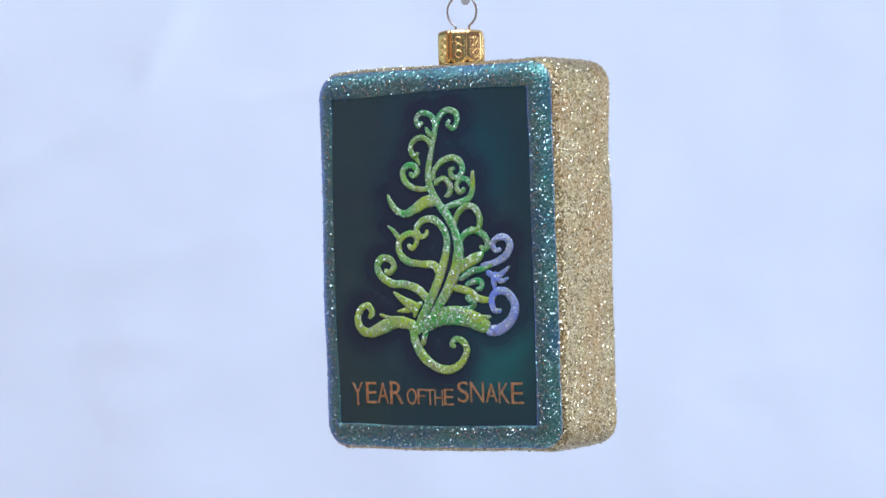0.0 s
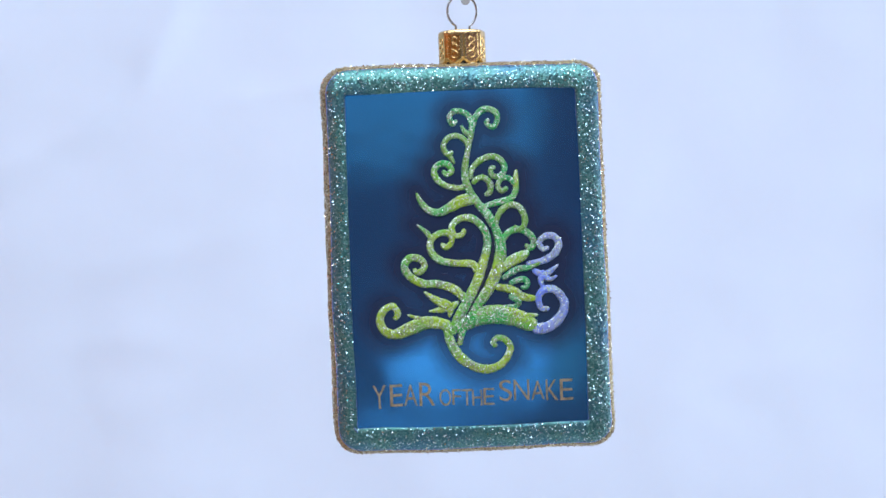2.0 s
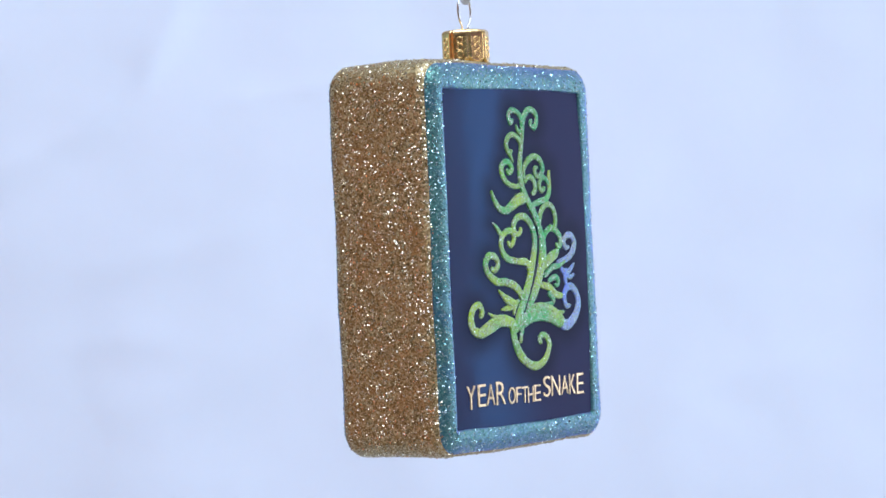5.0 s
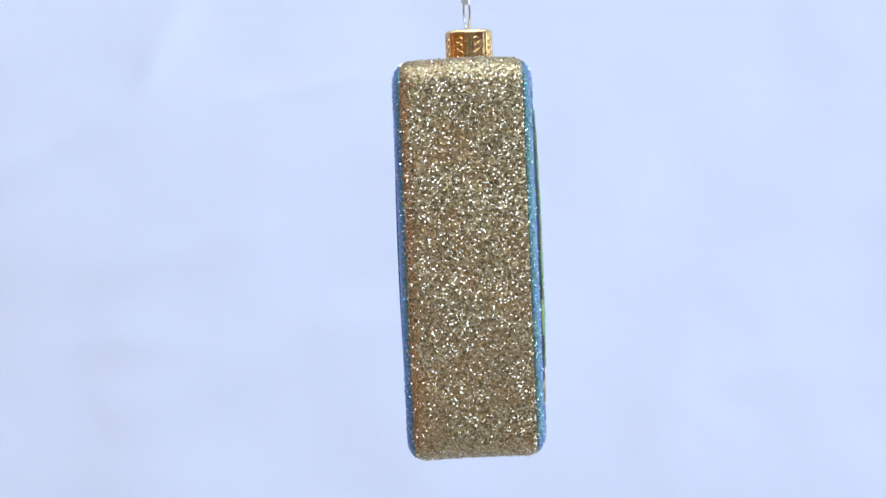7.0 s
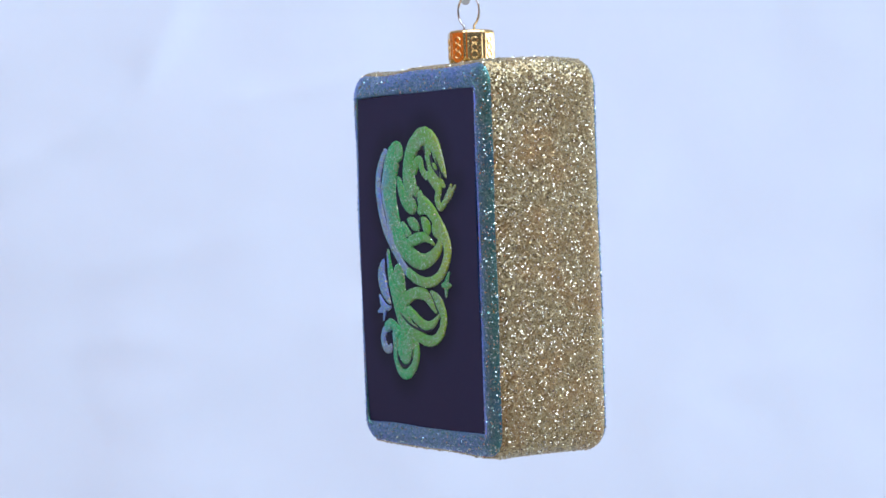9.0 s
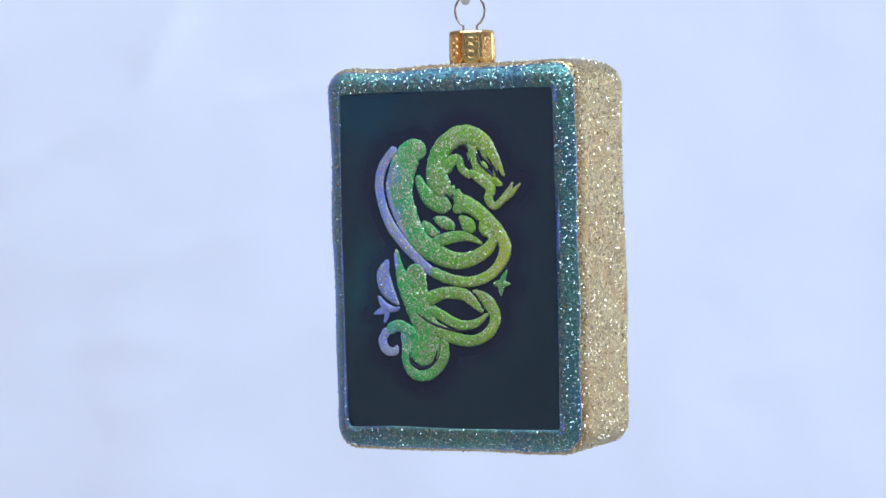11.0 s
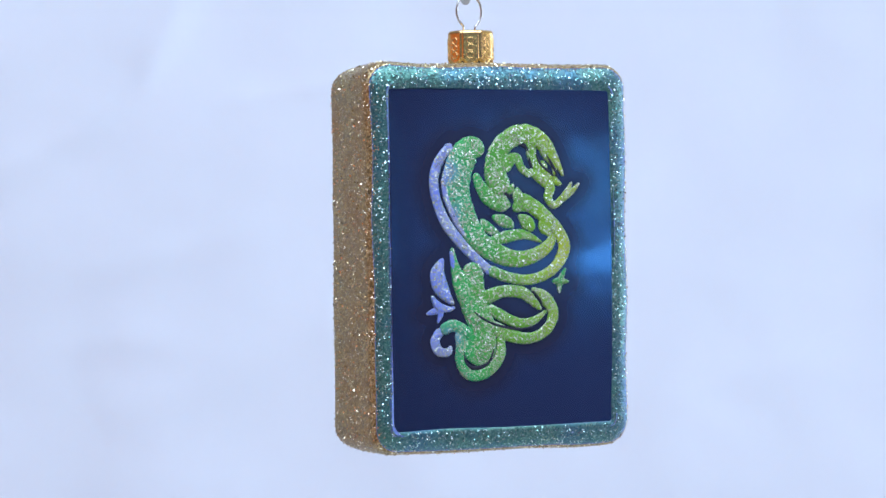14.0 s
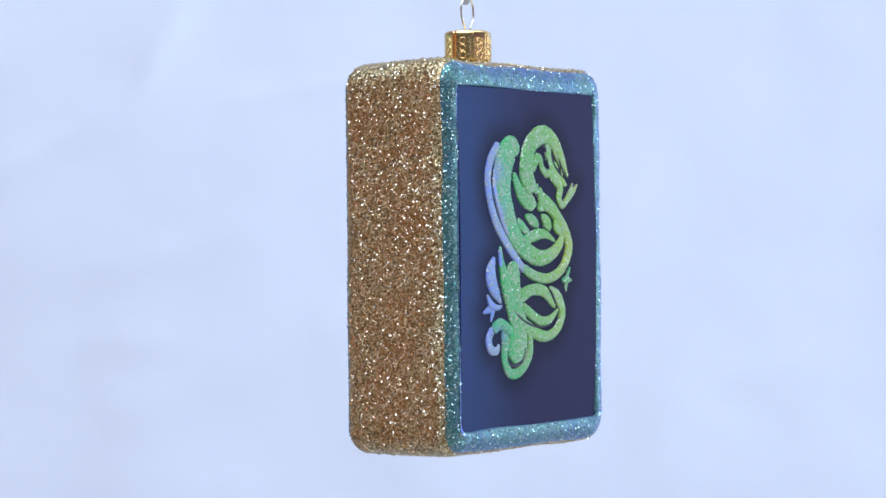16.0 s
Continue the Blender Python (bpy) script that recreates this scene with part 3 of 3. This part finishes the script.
    pts += [(4.15 * math.sin(radians(a)), 67.6 - 4.5 * math.cos(radians(a))) for a in range(-28, -333, -8)]
    pts.append((1.8, 60.5))
    v, f = tube([(x * math.cos(turn) / 1000, x * math.sin(turn) / 1000, z / 1000) for x, z in pts], 0.00032)
    return mesh("hanging_ring", v, f, steel)


band = hung("side_band", side_band(), None, "sides of dense gold glitter")
strewn("glitter", [band.data], 8500, gold_flake, band, "loose gold glitter flakes", 0.00022, 0.56)
for side, name in ((-1, "front_border"), (1, "back_border")):
    edge = hung(name, border(side), None, "teal glitter border")
    strewn("glitter", [edge.data], 2700 + side, teal_flake, edge, "loose pale teal glitter flakes", 0.00019, 0.34)
crown = hung("cap", cap(), None, "fluted gold metal cap", CROWN)
for k in range(8):
    for j in range(6):
        for side in (-0.33, 0.33):
            bead(crown, 2 * math.pi * (k + 0.5 + side) / 8, 54.4 + j * 1.1, 6.28, 0.2)
    for z, r in ((55.3, 0.95), (57.3, 0.85), (59.2, 0.85)):
        embossed(crown, 2 * math.pi * (k + 0.5) / 8, z, r)
hung("neck", mesh("neck", *rings([[(5.1 * math.cos(2 * math.pi * i / 40) / 1000, 5.1 * math.sin(2 * math.pi * i / 40) / 1000, z / 1000) for i in range(40)] for z in (50.5, 53, 57)], True, True), dark_glass),
     None, "dark glass neck under the cap", CROWN)
hung("hanging_ring", wire_ring(), None, "thin steel wire loop", Matrix.Translation((-0.0004, -0.0012, 0)))


def tree():
    stroke("stem", lime, "tree", (-8.5, -16.2, 2.1), (-7.9, -21.4, 2.4), (-5.5, -26.0, 2.7), (-1.7, -28.9, 2.4), (2.3, -29.8, 2.3), (6.1, -28.3, 2.0), (8.2, -24.7, 1.8), (7.1, -22.3, 1.8), (4.9, -21.6, 1.7), (3.6, -22.9, 1.4), (4.8, -23.8, 1.2))
    stroke("stem", lime, "tree", (-7.1, -20.2, 2.3), (-5.8, -16.6, 2.4), (-3.0, -12.1, 2.7), (-0.1, -6.6, 2.7), (1.9, -1.4, 2.4), (3.2, 3.8, 2.1), (2.3, 7.6, 2.0), (-0.7, 10.4, 2.0), (-4.1, 10.4, 1.8), (-6.2, 8.4, 1.7), (-5.4, 6.1, 1.5), (-3.4, 6.3, 1.4), (-2.9, 7.8, 1.2))
    stroke("stem", lime, "tree", (-5.4, -23.3, 1.5), (-4.0, -18.5, 2.0), (-0.8, -13.4, 2.4), (2.7, -9.0, 3.0), (5.6, -3.1, 3.3), (6.7, 2.2, 3.0), (5.7, 6.7, 2.4), (3.5, 11.3, 2.3), (1.0, 14.4, 2.1), (-0.7, 17.1, 2.1))
    stroke("stem", green, "tree", (-0.3, 16.0, 2.1), (-1.8, 19.8, 2.0), (-2.1, 23.6, 1.8), (-1.0, 28.9, 1.5), (-0.1, 32.6, 1.5), (0.5, 36.5, 1.7))
    stroke("curl", green, "tree", (0.2, 35.3, 1.5), (-0.4, 37.6, 1.5), (-2.1, 38.9, 1.5), (-4.2, 39.2, 1.5), (-5.6, 37.8, 1.5), (-5.0, 35.8, 1.4), (-3.7, 36.8, 1.1))
    stroke("curl", green, "tree", (0.4, 34.8, 1.5), (1.5, 37.8, 1.7), (3.9, 39.5, 1.7), (6.5, 38.7, 1.7), (7.1, 36.6, 1.5), (5.9, 34.6, 1.5), (4.1, 35.6, 1.2), (4.9, 36.9, 1.1))
    stroke("leaf", green, "tree", (0.0, 32.6, 1.4), (-1.7, 33.6, 1.4), (-2.7, 35.4, 0.6))
    stroke("curl", green, "tree", (-0.8, 29.3, 1.4), (-1.8, 31.4, 1.4), (-3.9, 32.6, 1.5), (-6.2, 32.1, 1.5), (-7.6, 29.9, 1.5), (-6.5, 27.7, 1.5), (-5.1, 28.6, 1.2))
    stroke("leaf", green, "tree", (-6.8, 28.3, 1.4), (-5.5, 26.5, 1.1), (-4.8, 25.1, 0.5))
    stroke("curl", lime, "tree", (-2.0, 19.1, 1.5), (-4.1, 18.7, 1.4), (-7.1, 19.3, 1.5), (-9.5, 21.0, 1.7), (-10.3, 23.5, 1.7), (-8.8, 25.2, 1.7), (-6.7, 25.1, 1.7), (-5.6, 23.4, 1.5), (-7.0, 22.4, 1.4), (-8.0, 23.5, 1.1))
    stroke("leaf", lime, "tree", (0.6, 15.7, 3.0), (-3.3, 15.2, 3.3), (-6.6, 13.5, 2.6), (-9.6, 12.3, 2.1), (-12.5, 13.3, 1.8), (-14.3, 15.6, 1.4), (-15.2, 17.8, 0.5))
    stroke("curl", green, "tree", (-0.7, 20.8, 1.5), (-0.2, 23.5, 1.4), (1.9, 25.7, 1.7), (5.0, 26.8, 1.7), (7.5, 25.8, 1.7), (8.5, 23.5, 1.7), (7.3, 21.5, 1.5), (5.2, 21.7, 1.5), (4.8, 23.5, 1.2), (6.2, 23.8, 1.1))
    stroke("curl", green, "tree", (-0.2, 19.6, 1.4), (1.0, 20.9, 1.4), (2.9, 21.2, 1.5), (4.5, 19.4, 1.7), (4.3, 17.3, 1.5), (2.9, 16.5, 1.2))
    stroke("stem", lime, "tree", (1.4, 12.3, 1.5), (3.5, 13.7, 1.5), (6.6, 14.5, 1.7), (10.0, 15.5, 1.7), (11.3, 17.8, 1.5), (11.4, 20.8, 1.4), (11.6, 23.1, 0.8))
    stroke("curl", green, "tree", (11.0, 18.9, 1.4), (9.6, 20.8, 1.4), (7.6, 20.7, 1.4), (6.5, 18.9, 1.4), (7.6, 17.4, 1.4), (9.2, 18.5, 1.2))
    stroke("curl", green, "tree", (5.4, 7.9, 1.4), (6.1, 10.5, 1.5), (7.4, 12.5, 1.7), (9.6, 13.7, 1.7), (12.0, 13.0, 1.7), (13.4, 10.2, 1.7), (13.0, 7.8, 1.5), (11.3, 7.0, 1.4), (10.6, 8.2, 1.1))
    stroke("curl", lime, "tree", (6.5, 3.1, 1.5), (8.7, 6.2, 1.7), (11.7, 7.1, 1.8), (14.6, 5.6, 1.8), (15.5, 3.2, 1.7), (14.3, 1.9, 1.4), (13.3, 3.1, 1.1))
    stroke("curl", violet, "tree", (13.2, -2.3, 1.4), (17.5, -1.6, 1.8), (20.8, 0.1, 2.0), (22.2, 2.8, 2.0), (20.9, 4.9, 1.8), (18.5, 4.9, 1.7), (17.0, 3.3, 1.5), (17.9, 1.6, 1.4), (19.6, 2.0, 1.1))
    stroke("leaf", lime, "tree", (5.3, -4.1, 2.1), (9.3, -1.4, 2.9), (12.5, 0.1, 2.7), (14.2, 1.3, 0.9))
    stroke("leaf", green, "tree", (6.7, -6.0, 1.4), (10.6, -3.6, 1.7), (13.8, -3.2, 1.5), (17.4, -1.9, 0.6))
    stroke("leaf", violet, "tree", (14.9, -3.9, 1.4), (18.2, -5.2, 1.8), (22.0, -2.6, 0.5))
    stroke("leaf", violet, "tree", (18.0, -4.0, 1.2), (17.1, -6.4, 1.7), (17.5, -9.3, 0.5))
    stroke("leaf", violet, "tree", (17.3, -5.5, 1.2), (19.4, -6.5, 1.4), (21.5, -5.6, 0.5))
    stroke("curl", green, "tree", (8.5, -7.3, 1.2), (11.5, -6.3, 1.7), (13.3, -6.7, 1.5), (13.1, -8.3, 1.4), (11.6, -8.4, 1.1))
    stroke("leaf", lime, "tree", (4.8, -8.0, 1.8), (9.2, -8.9, 2.1), (12.1, -10.9, 2.1), (15.3, -11.4, 1.4), (16.2, -10.6, 0.5))
    stroke("leaf", green, "tree", (8.4, -10.3, 1.8), (11.0, -12.2, 1.5), (10.3, -13.8, 0.5))
    stroke("leaf", lime, "tree", (-6.2, -19.6, 2.1), (-1.7, -16.5, 4.3), (3.3, -15.3, 5.0), (8.9, -16.0, 4.9), (13.8, -18.2, 4.0), (15.6, -19.3, 2.4))
    stroke("leaf", lime, "tree", (8.1, -16.0, 2.7), (12.4, -16.2, 2.1), (16.0, -15.8, 0.6))
    stroke("leaf", green, "tree", (5.2, -14.1, 2.1), (9.4, -13.5, 1.5), (11.6, -12.5, 0.5))
    stroke("curl", violet, "tree", (14.0, -19.4, 2.7), (18.3, -19.3, 2.9), (22.0, -16.5, 2.6), (23.1, -12.8, 2.3), (20.8, -9.5, 2.1), (17.8, -9.3, 2.0), (16.2, -11.5, 1.8), (17.0, -14.2, 1.5), (19.1, -14.2, 1.2))
    stroke("leaf", lime, "tree", (-6.2, -20.2, 1.5), (-9.1, -17.6, 3.0), (-13.6, -16.8, 3.3), (-17.9, -18.1, 3.6), (-22.2, -19.6, 2.7), (-25.1, -18.6, 2.4), (-26.2, -15.8, 2.1), (-24.9, -13.0, 2.0), (-22.6, -12.2, 1.8), (-21.4, -14.2, 1.7), (-22.5, -15.7, 1.2))
    stroke("leaf", lime, "tree", (-12.3, -17.0, 2.4), (-15.2, -16.0, 1.5), (-19.0, -14.5, 0.5))
    stroke("curl", lime, "tree", (-2.3, -12.3, 2.1), (-5.9, -8.4, 2.3), (-10.4, -6.7, 2.1), (-14.4, -6.4, 2.1), (-17.8, -4.4, 2.1), (-19.2, -1.7, 2.0), (-17.6, 0.5, 2.0), (-14.9, 0.1, 1.8), (-13.8, -1.9, 1.7), (-15.5, -3.5, 1.5), (-16.8, -2.4, 1.1))
    stroke("curl", lime, "tree", (0.4, -4.2, 2.1), (-1.0, -1.8, 2.1), (-5.5, -1.3, 1.8), (-9.4, -0.5, 2.0), (-11.8, 1.8, 1.8), (-11.9, 4.8, 1.8), (-9.9, 6.6, 1.7), (-7.3, 6.8, 1.7), (-6.2, 4.8, 1.5), (-7.7, 3.0, 1.5), (-9.2, 4.1, 1.2))
    stroke("leaf", lime, "tree", (-11.3, 5.0, 1.5), (-13.3, 7.5, 1.2), (-15.5, 9.3, 0.5))
    stroke("leaf", lime, "tree", (-6.8, -12.4, 1.5), (-9.1, -12.0, 2.6), (-11.7, -10.5, 1.7), (-14.2, -8.6, 0.5))
    stroke("leaf", lime, "tree", (-6.5, -12.7, 1.8), (-9.6, -13.5, 1.7), (-13.2, -13.9, 0.5))
    stroke("leaf", lime, "tree", (-5.0, -11.6, 0.8), (-7.1, -13.1, 2.0), (-7.7, -15.7, 0.5))
    stroke("line", ink, "tree", (4.2, 8.3, 0.5), (4.8, 3.7, 0.6), (3.9, -1.5, 0.8), (1.7, -6.7, 0.8), (-1.5, -12.6, 0.6), (-4.8, -18.5, 0.6), (-6.0, -22.4, 0.5))


def snake():
    stroke("coil", lime, "snake", (-5.4, 19.0, 0.8), (-6.0, 16.1, 3.6), (-10.1, 13.7, 3.8), (-13.8, 10.7, 3.5), (-17.2, 7.1, 3.3), (-19.0, 2.9, 3.2), (-17.1, -1.5, 2.9), (-13.3, -4.5, 2.6), (-8.0, -5.8, 2.6), (-2.0, -4.9, 2.7), (3.3, -2.7, 2.6))
    stroke("coil", violet, "snake", (2.2, -3.7, 2.3), (5.9, -0.6, 2.3), (10.7, 4.0, 2.6), (15.1, 9.5, 2.7), (17.6, 15.3, 2.4), (18.4, 21.1, 2.4), (16.9, 26.1, 2.4), (13.2, 30.6, 2.1))
    stroke("coil", green, "snake", (4.0, 28.6, 4.0), (8.0, 29.3, 6.4), (11.2, 24.5, 7.3), (12.1, 17.9, 7.0), (9.8, 11.0, 6.1), (6.0, 5.0, 5.3), (0.6, 1.4, 4.9), (-5.1, -0.2, 4.1), (-10.5, 0.9, 3.5), (-14.5, 3.6, 2.9), (-16.3, 7.5, 1.5))
    stroke("coil", violet, "snake", (15.9, 21.6, 0.9), (15.0, 17.1, 1.8), (12.8, 11.8, 2.0), (10.2, 7.2, 1.8), (6.3, 3.1, 0.6))
    stroke("hood", green, "snake", (-1.8, 17.4, 5.6), (0.7, 21.9, 5.9), (0.6, 26.4, 5.3), (-1.4, 30.3, 5.0), (-5.1, 32.7, 5.0), (-9.1, 33.2, 4.7), (-12.9, 31.1, 4.3), (-15.5, 28.2, 3.0), (-17.4, 25.2, 1.8), (-19.0, 21.9, 0.6))
    stroke("jaw", lime, "snake", (-9.9, 31.7, 3.0), (-9.8, 28.0, 2.7), (-11.2, 24.7, 2.6), (-13.9, 22.6, 2.1), (-16.9, 20.4, 1.8), (-18.5, 19.6, 0.6))
    stroke("brow", lime, "snake", (-12.4, 30.1, 2.4), (-14.6, 28.0, 3.3), (-16.4, 24.9, 1.8), (-16.3, 21.9, 0.5))
    stroke("tongue", lime, "snake", (-8.8, 23.6, 1.8), (-12.2, 21.4, 2.6), (-15.0, 18.9, 2.6), (-14.4, 16.2, 2.3), (-15.9, 14.1, 1.8), (-18.1, 15.4, 1.8), (-20.4, 18.2, 1.4), (-21.5, 20.3, 0.5))
    stroke("tongue", lime, "snake", (-18.3, 15.4, 1.5), (-21.3, 17.6, 1.4), (-23.8, 20.0, 0.5))
    stroke("cheek", lime, "snake", (-2.2, 23.1, 1.8), (-3.4, 26.1, 3.0), (-5.6, 26.9, 2.1), (-6.7, 24.2, 2.0), (-9.7, 22.0, 1.8))
    stroke("neck", green, "snake", (6.7, 22.9, 1.5), (5.3, 19.6, 2.9), (2.9, 16.5, 4.1), (-0.8, 14.8, 4.6), (-3.4, 14.2, 1.5))
    stroke("neck", green, "snake", (-0.6, 20.7, 2.7), (-3.3, 18.2, 2.1), (-4.2, 20.0, 0.6))
    stroke("neck", lime, "snake", (-4.1, 12.8, 1.8), (-6.8, 14.3, 3.3), (-10.6, 13.0, 2.1))
    stroke("scale", green, "snake", (5.3, 10.6, 0.9), (4.0, 9.0, 2.4), (2.0, 7.5, 2.3), (0.2, 7.2, 0.6))
    stroke("scale", lime, "snake", (2.0, 11.3, 0.9), (-0.7, 10.3, 3.0), (-3.1, 9.1, 2.4), (-4.0, 8.0, 0.6))
    stroke("scale", lime, "snake", (-5.6, 11.6, 0.9), (-7.7, 9.9, 3.3), (-9.0, 8.2, 3.0), (-9.1, 7.0, 0.9))
    stroke("scale", lime, "snake", (-12.0, 10.5, 0.9), (-13.0, 8.4, 3.0), (-14.1, 6.9, 2.4), (-14.4, 5.7, 0.6))
    stroke("coil", green, "snake", (3.6, 4.2, 2.1), (-1.9, 5.8, 3.0), (-7.3, 6.3, 2.3), (-12.4, 4.2, 0.5))
    stroke("body", green, "snake", (7.6, -0.8, 5.2), (7.9, -6.7, 6.1), (7.2, -12.8, 7.0), (5.2, -17.8, 6.7), (5.6, -22.6, 8.2), (6.4, -25.9, 8.2), (6.8, -28.3, 4.6))
    stroke("body", green, "snake", (13.6, 3.2, 0.9), (12.9, -1.4, 2.1), (11.2, -6.7, 4.0), (8.7, -12.3, 4.6), (6.7, -17.3, 4.0))
    stroke("body", violet, "snake", (13.9, 2.4, 0.9), (13.2, -1.6, 1.5), (12.1, -5.9, 1.4), (10.8, -9.2, 0.6))
    stroke("loop", green, "snake", (5.7, -11.1, 4.0), (-0.4, -8.8, 3.0), (-6.4, -9.2, 3.0), (-10.0, -12.0, 2.1), (-12.0, -13.9, 0.8))
    stroke("loop", lime, "snake", (-9.1, -8.1, 0.8), (-13.0, -10.6, 3.0), (-15.5, -14.8, 2.9), (-13.8, -19.0, 2.7), (-9.2, -21.4, 2.7), (-3.2, -20.7, 3.2), (4.9, -16.9, 3.6))
    stroke("loop", green, "snake", (3.9, -12.8, 2.7), (-4.1, -17.0, 2.6), (-9.3, -17.0, 2.1), (-13.5, -14.2, 0.8))
    stroke("tail", green, "snake", (8.3, -20.1, 2.7), (13.4, -17.5, 2.9), (17.0, -19.1, 2.7))
    stroke("tail", violet, "snake", (16.7, -18.3, 2.3), (18.6, -21.3, 2.4), (17.6, -24.1, 2.4), (15.0, -24.4, 2.0), (14.2, -22.8, 0.8))
    stroke("tail", green, "snake", (11.6, -18.9, 3.0), (11.3, -22.8, 2.7), (11.4, -27.0, 2.6), (9.4, -30.4, 2.7), (5.8, -30.9, 2.7), (2.3, -29.0, 2.7), (-0.1, -25.4, 2.6), (0.1, -20.6, 2.1))
    stroke("fin", violet, "snake", (16.2, 0.4, 0.9), (17.8, -3.4, 3.6), (16.9, -7.3, 4.0), (14.7, -10.4, 2.1), (13.2, -11.9, 0.5))
    stroke("claw", violet, "snake", (19.5, -9.4, 0.6), (17.6, -12.3, 2.1), (14.6, -13.1, 1.4), (13.0, -12.5, 0.5))
    stroke("claw", violet, "snake", (16.7, -12.7, 1.8), (18.9, -13.6, 1.7), (21.1, -14.3, 0.5))
    stroke("claw", violet, "snake", (17.0, -13.0, 1.7), (17.1, -14.6, 1.4), (17.9, -16.7, 0.5))
    stroke("claw", green, "snake", (-15.2, -6.4, 0.6), (-17.4, -6.4, 2.0), (-20.2, -6.5, 0.5))
    stroke("claw", green, "snake", (-17.6, -6.4, 1.8), (-18.2, -4.9, 1.4), (-19.3, -2.8, 0.5))
    stroke("claw", green, "snake", (-17.6, -6.4, 1.7), (-17.4, -7.9, 1.4), (-17.4, -9.7, 0.5))
    stroke("line", ink, "snake", (-2.6, 28.8, 0.6), (-4.4, 30.3, 0.9), (-7.1, 30.5, 1.1), (-8.9, 28.7, 0.9), (-9.4, 25.6, 0.8), (-10.0, 23.8, 0.5))
    stroke("line", ink, "snake", (-11.0, 28.3, 0.5), (-12.0, 25.7, 0.9), (-13.9, 23.8, 0.9), (-16.2, 21.9, 0.5))
    stroke("line", ink, "snake", (-13.1, 28.9, 0.5), (-14.9, 26.4, 0.8), (-16.5, 23.7, 0.8), (-17.3, 21.6, 0.5))
    stroke("line", ink, "snake", (9.3, -12.4, 0.5), (5.8, -15.4, 0.8), (1.3, -17.6, 0.8), (-4.7, -18.9, 0.6), (-9.5, -18.4, 0.5))
    stroke("line", ink, "snake", (-9.4, -8.7, 0.5), (-11.2, -10.7, 0.9), (-12.2, -13.1, 0.5))
    stroke("line", ink, "snake", (10.7, -21.6, 0.5), (10.2, -27.1, 0.8), (7.4, -28.9, 0.9), (3.7, -27.9, 0.8), (1.9, -23.9, 0.5))
    stroke("line", ink, "snake", (1.2, 21.3, 0.5), (-0.3, 18.9, 0.8), (-2.4, 17.1, 0.8), (-4.2, 16.1, 0.5))
    stroke("eye", lime, "snake", (-12.5, 26.0, 0.8), (-13.3, 25.1, 1.2), (-14.3, 24.2, 0.6))


def lettering():
    letter("Y", -27.1, -36.2, 3.5, 6.2)
    letter("E", -22.6, -35.9, 3.3, 5.8)
    letter("A", -18.8, -36.0, 3.5, 5.5)
    letter("R", -14.4, -35.9, 4.1, 6.1)
    letter("O", -9.6, -36.9, 3.0, 4.4)
    letter("F", -6.6, -36.9, 2.3, 4.1)
    letter("T", -3.8, -37.1, 2.9, 4.3)
    letter("H", -1.1, -37.3, 2.6, 4.1)
    letter("E", 2.0, -37.1, 2.9, 4.4)
    letter("S", 6.5, -35.7, 3.3, 5.5)
    letter("N", 10.8, -35.8, 4.1, 5.5)
    letter("A", 15.1, -36.0, 3.5, 4.9)
    letter("K", 18.9, -36.0, 3.2, 5.5)
    letter("E", 22.8, -36.1, 3.5, 5.6)


tree()
snake()
lettering()
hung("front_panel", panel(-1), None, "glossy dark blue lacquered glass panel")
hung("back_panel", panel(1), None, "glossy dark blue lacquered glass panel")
for relief, count in ((made["tree"], 1300), (made["snake"], 1100)):
    enamel = [o.data for o in (relief, *relief.children) if o.data.materials[0] is not ink]
    strewn("glitter", enamel, count, silver_flake, relief, "loose silver glitter flakes", 0.00013, 0.50, 0.00002)


def thread():
    """The clear nylon line that holds the ring, knotted to a small loop."""
    line = new("nylon_line")
    line.location = (0, 0, ZC + 0.0705)
    tagged(line, "clear nylon line with a small knotted loop", "line")
    part("cord", mesh("cord", *tube([(0, 0, 0.004), (0, 0, 0.3), (0, 0, 2.5 - ZC - 0.0705)], 0.0003), nylon), line)
    loop = [(0.0001, 0.0016 * math.sin(2 * math.pi * k / 20), 0.0022 - 0.0022 * math.cos(2 * math.pi * k / 20)) for k in range(20)]
    part("loop", mesh("loop", *tube(loop, 0.00045, 8, True), nylon), line)
    v, f = rings([[(0.0013 * math.sin(math.pi * j / 8) * math.cos(2 * math.pi * i / 12), 0.0011 * math.sin(math.pi * j / 8) * math.sin(2 * math.pi * i / 12), 0.0002 - 0.0014 * math.cos(math.pi * j / 8)) for i in range(12)] for j in range(9)])
    part("knot", mesh("knot", v, f, nylon), line, "clear knot bead")


thread()


def motions():
    """The ornament turns slowly about its line, once in about 22 seconds."""
    rows = [(0.0, -31.05), (0.5, -22.97), (1.0, -14.76), (1.5, -6.36), (2.0, 1.95), (2.5, 10.37), (3.0, 18.72), (3.5, 26.95),
            (4.0, 35.2), (4.8, 48.6), (5.6, 62.6), (6.5, 78.5), (7.0, 87.5), (7.5, 96.3), (8.0, 104.4), (8.5, 112.2), (9.0, 120.1),
            (9.8, 133.2), (10.7, 148.0), (11.5, 161.2), (12.0, 169.4), (12.5, 177.45), (13.0, 185.4), (13.5, 193.4), (14.0, 201.4),
            (14.5, 209.36), (15.0, 217.2), (15.5, 225.1), (16.0, 233.0)]
    walk(ornament, [(t, pose(0, 0, ZC, -0.777, -0.561, a) @ LIFT.inverted()) for t, a in rows])


motions()
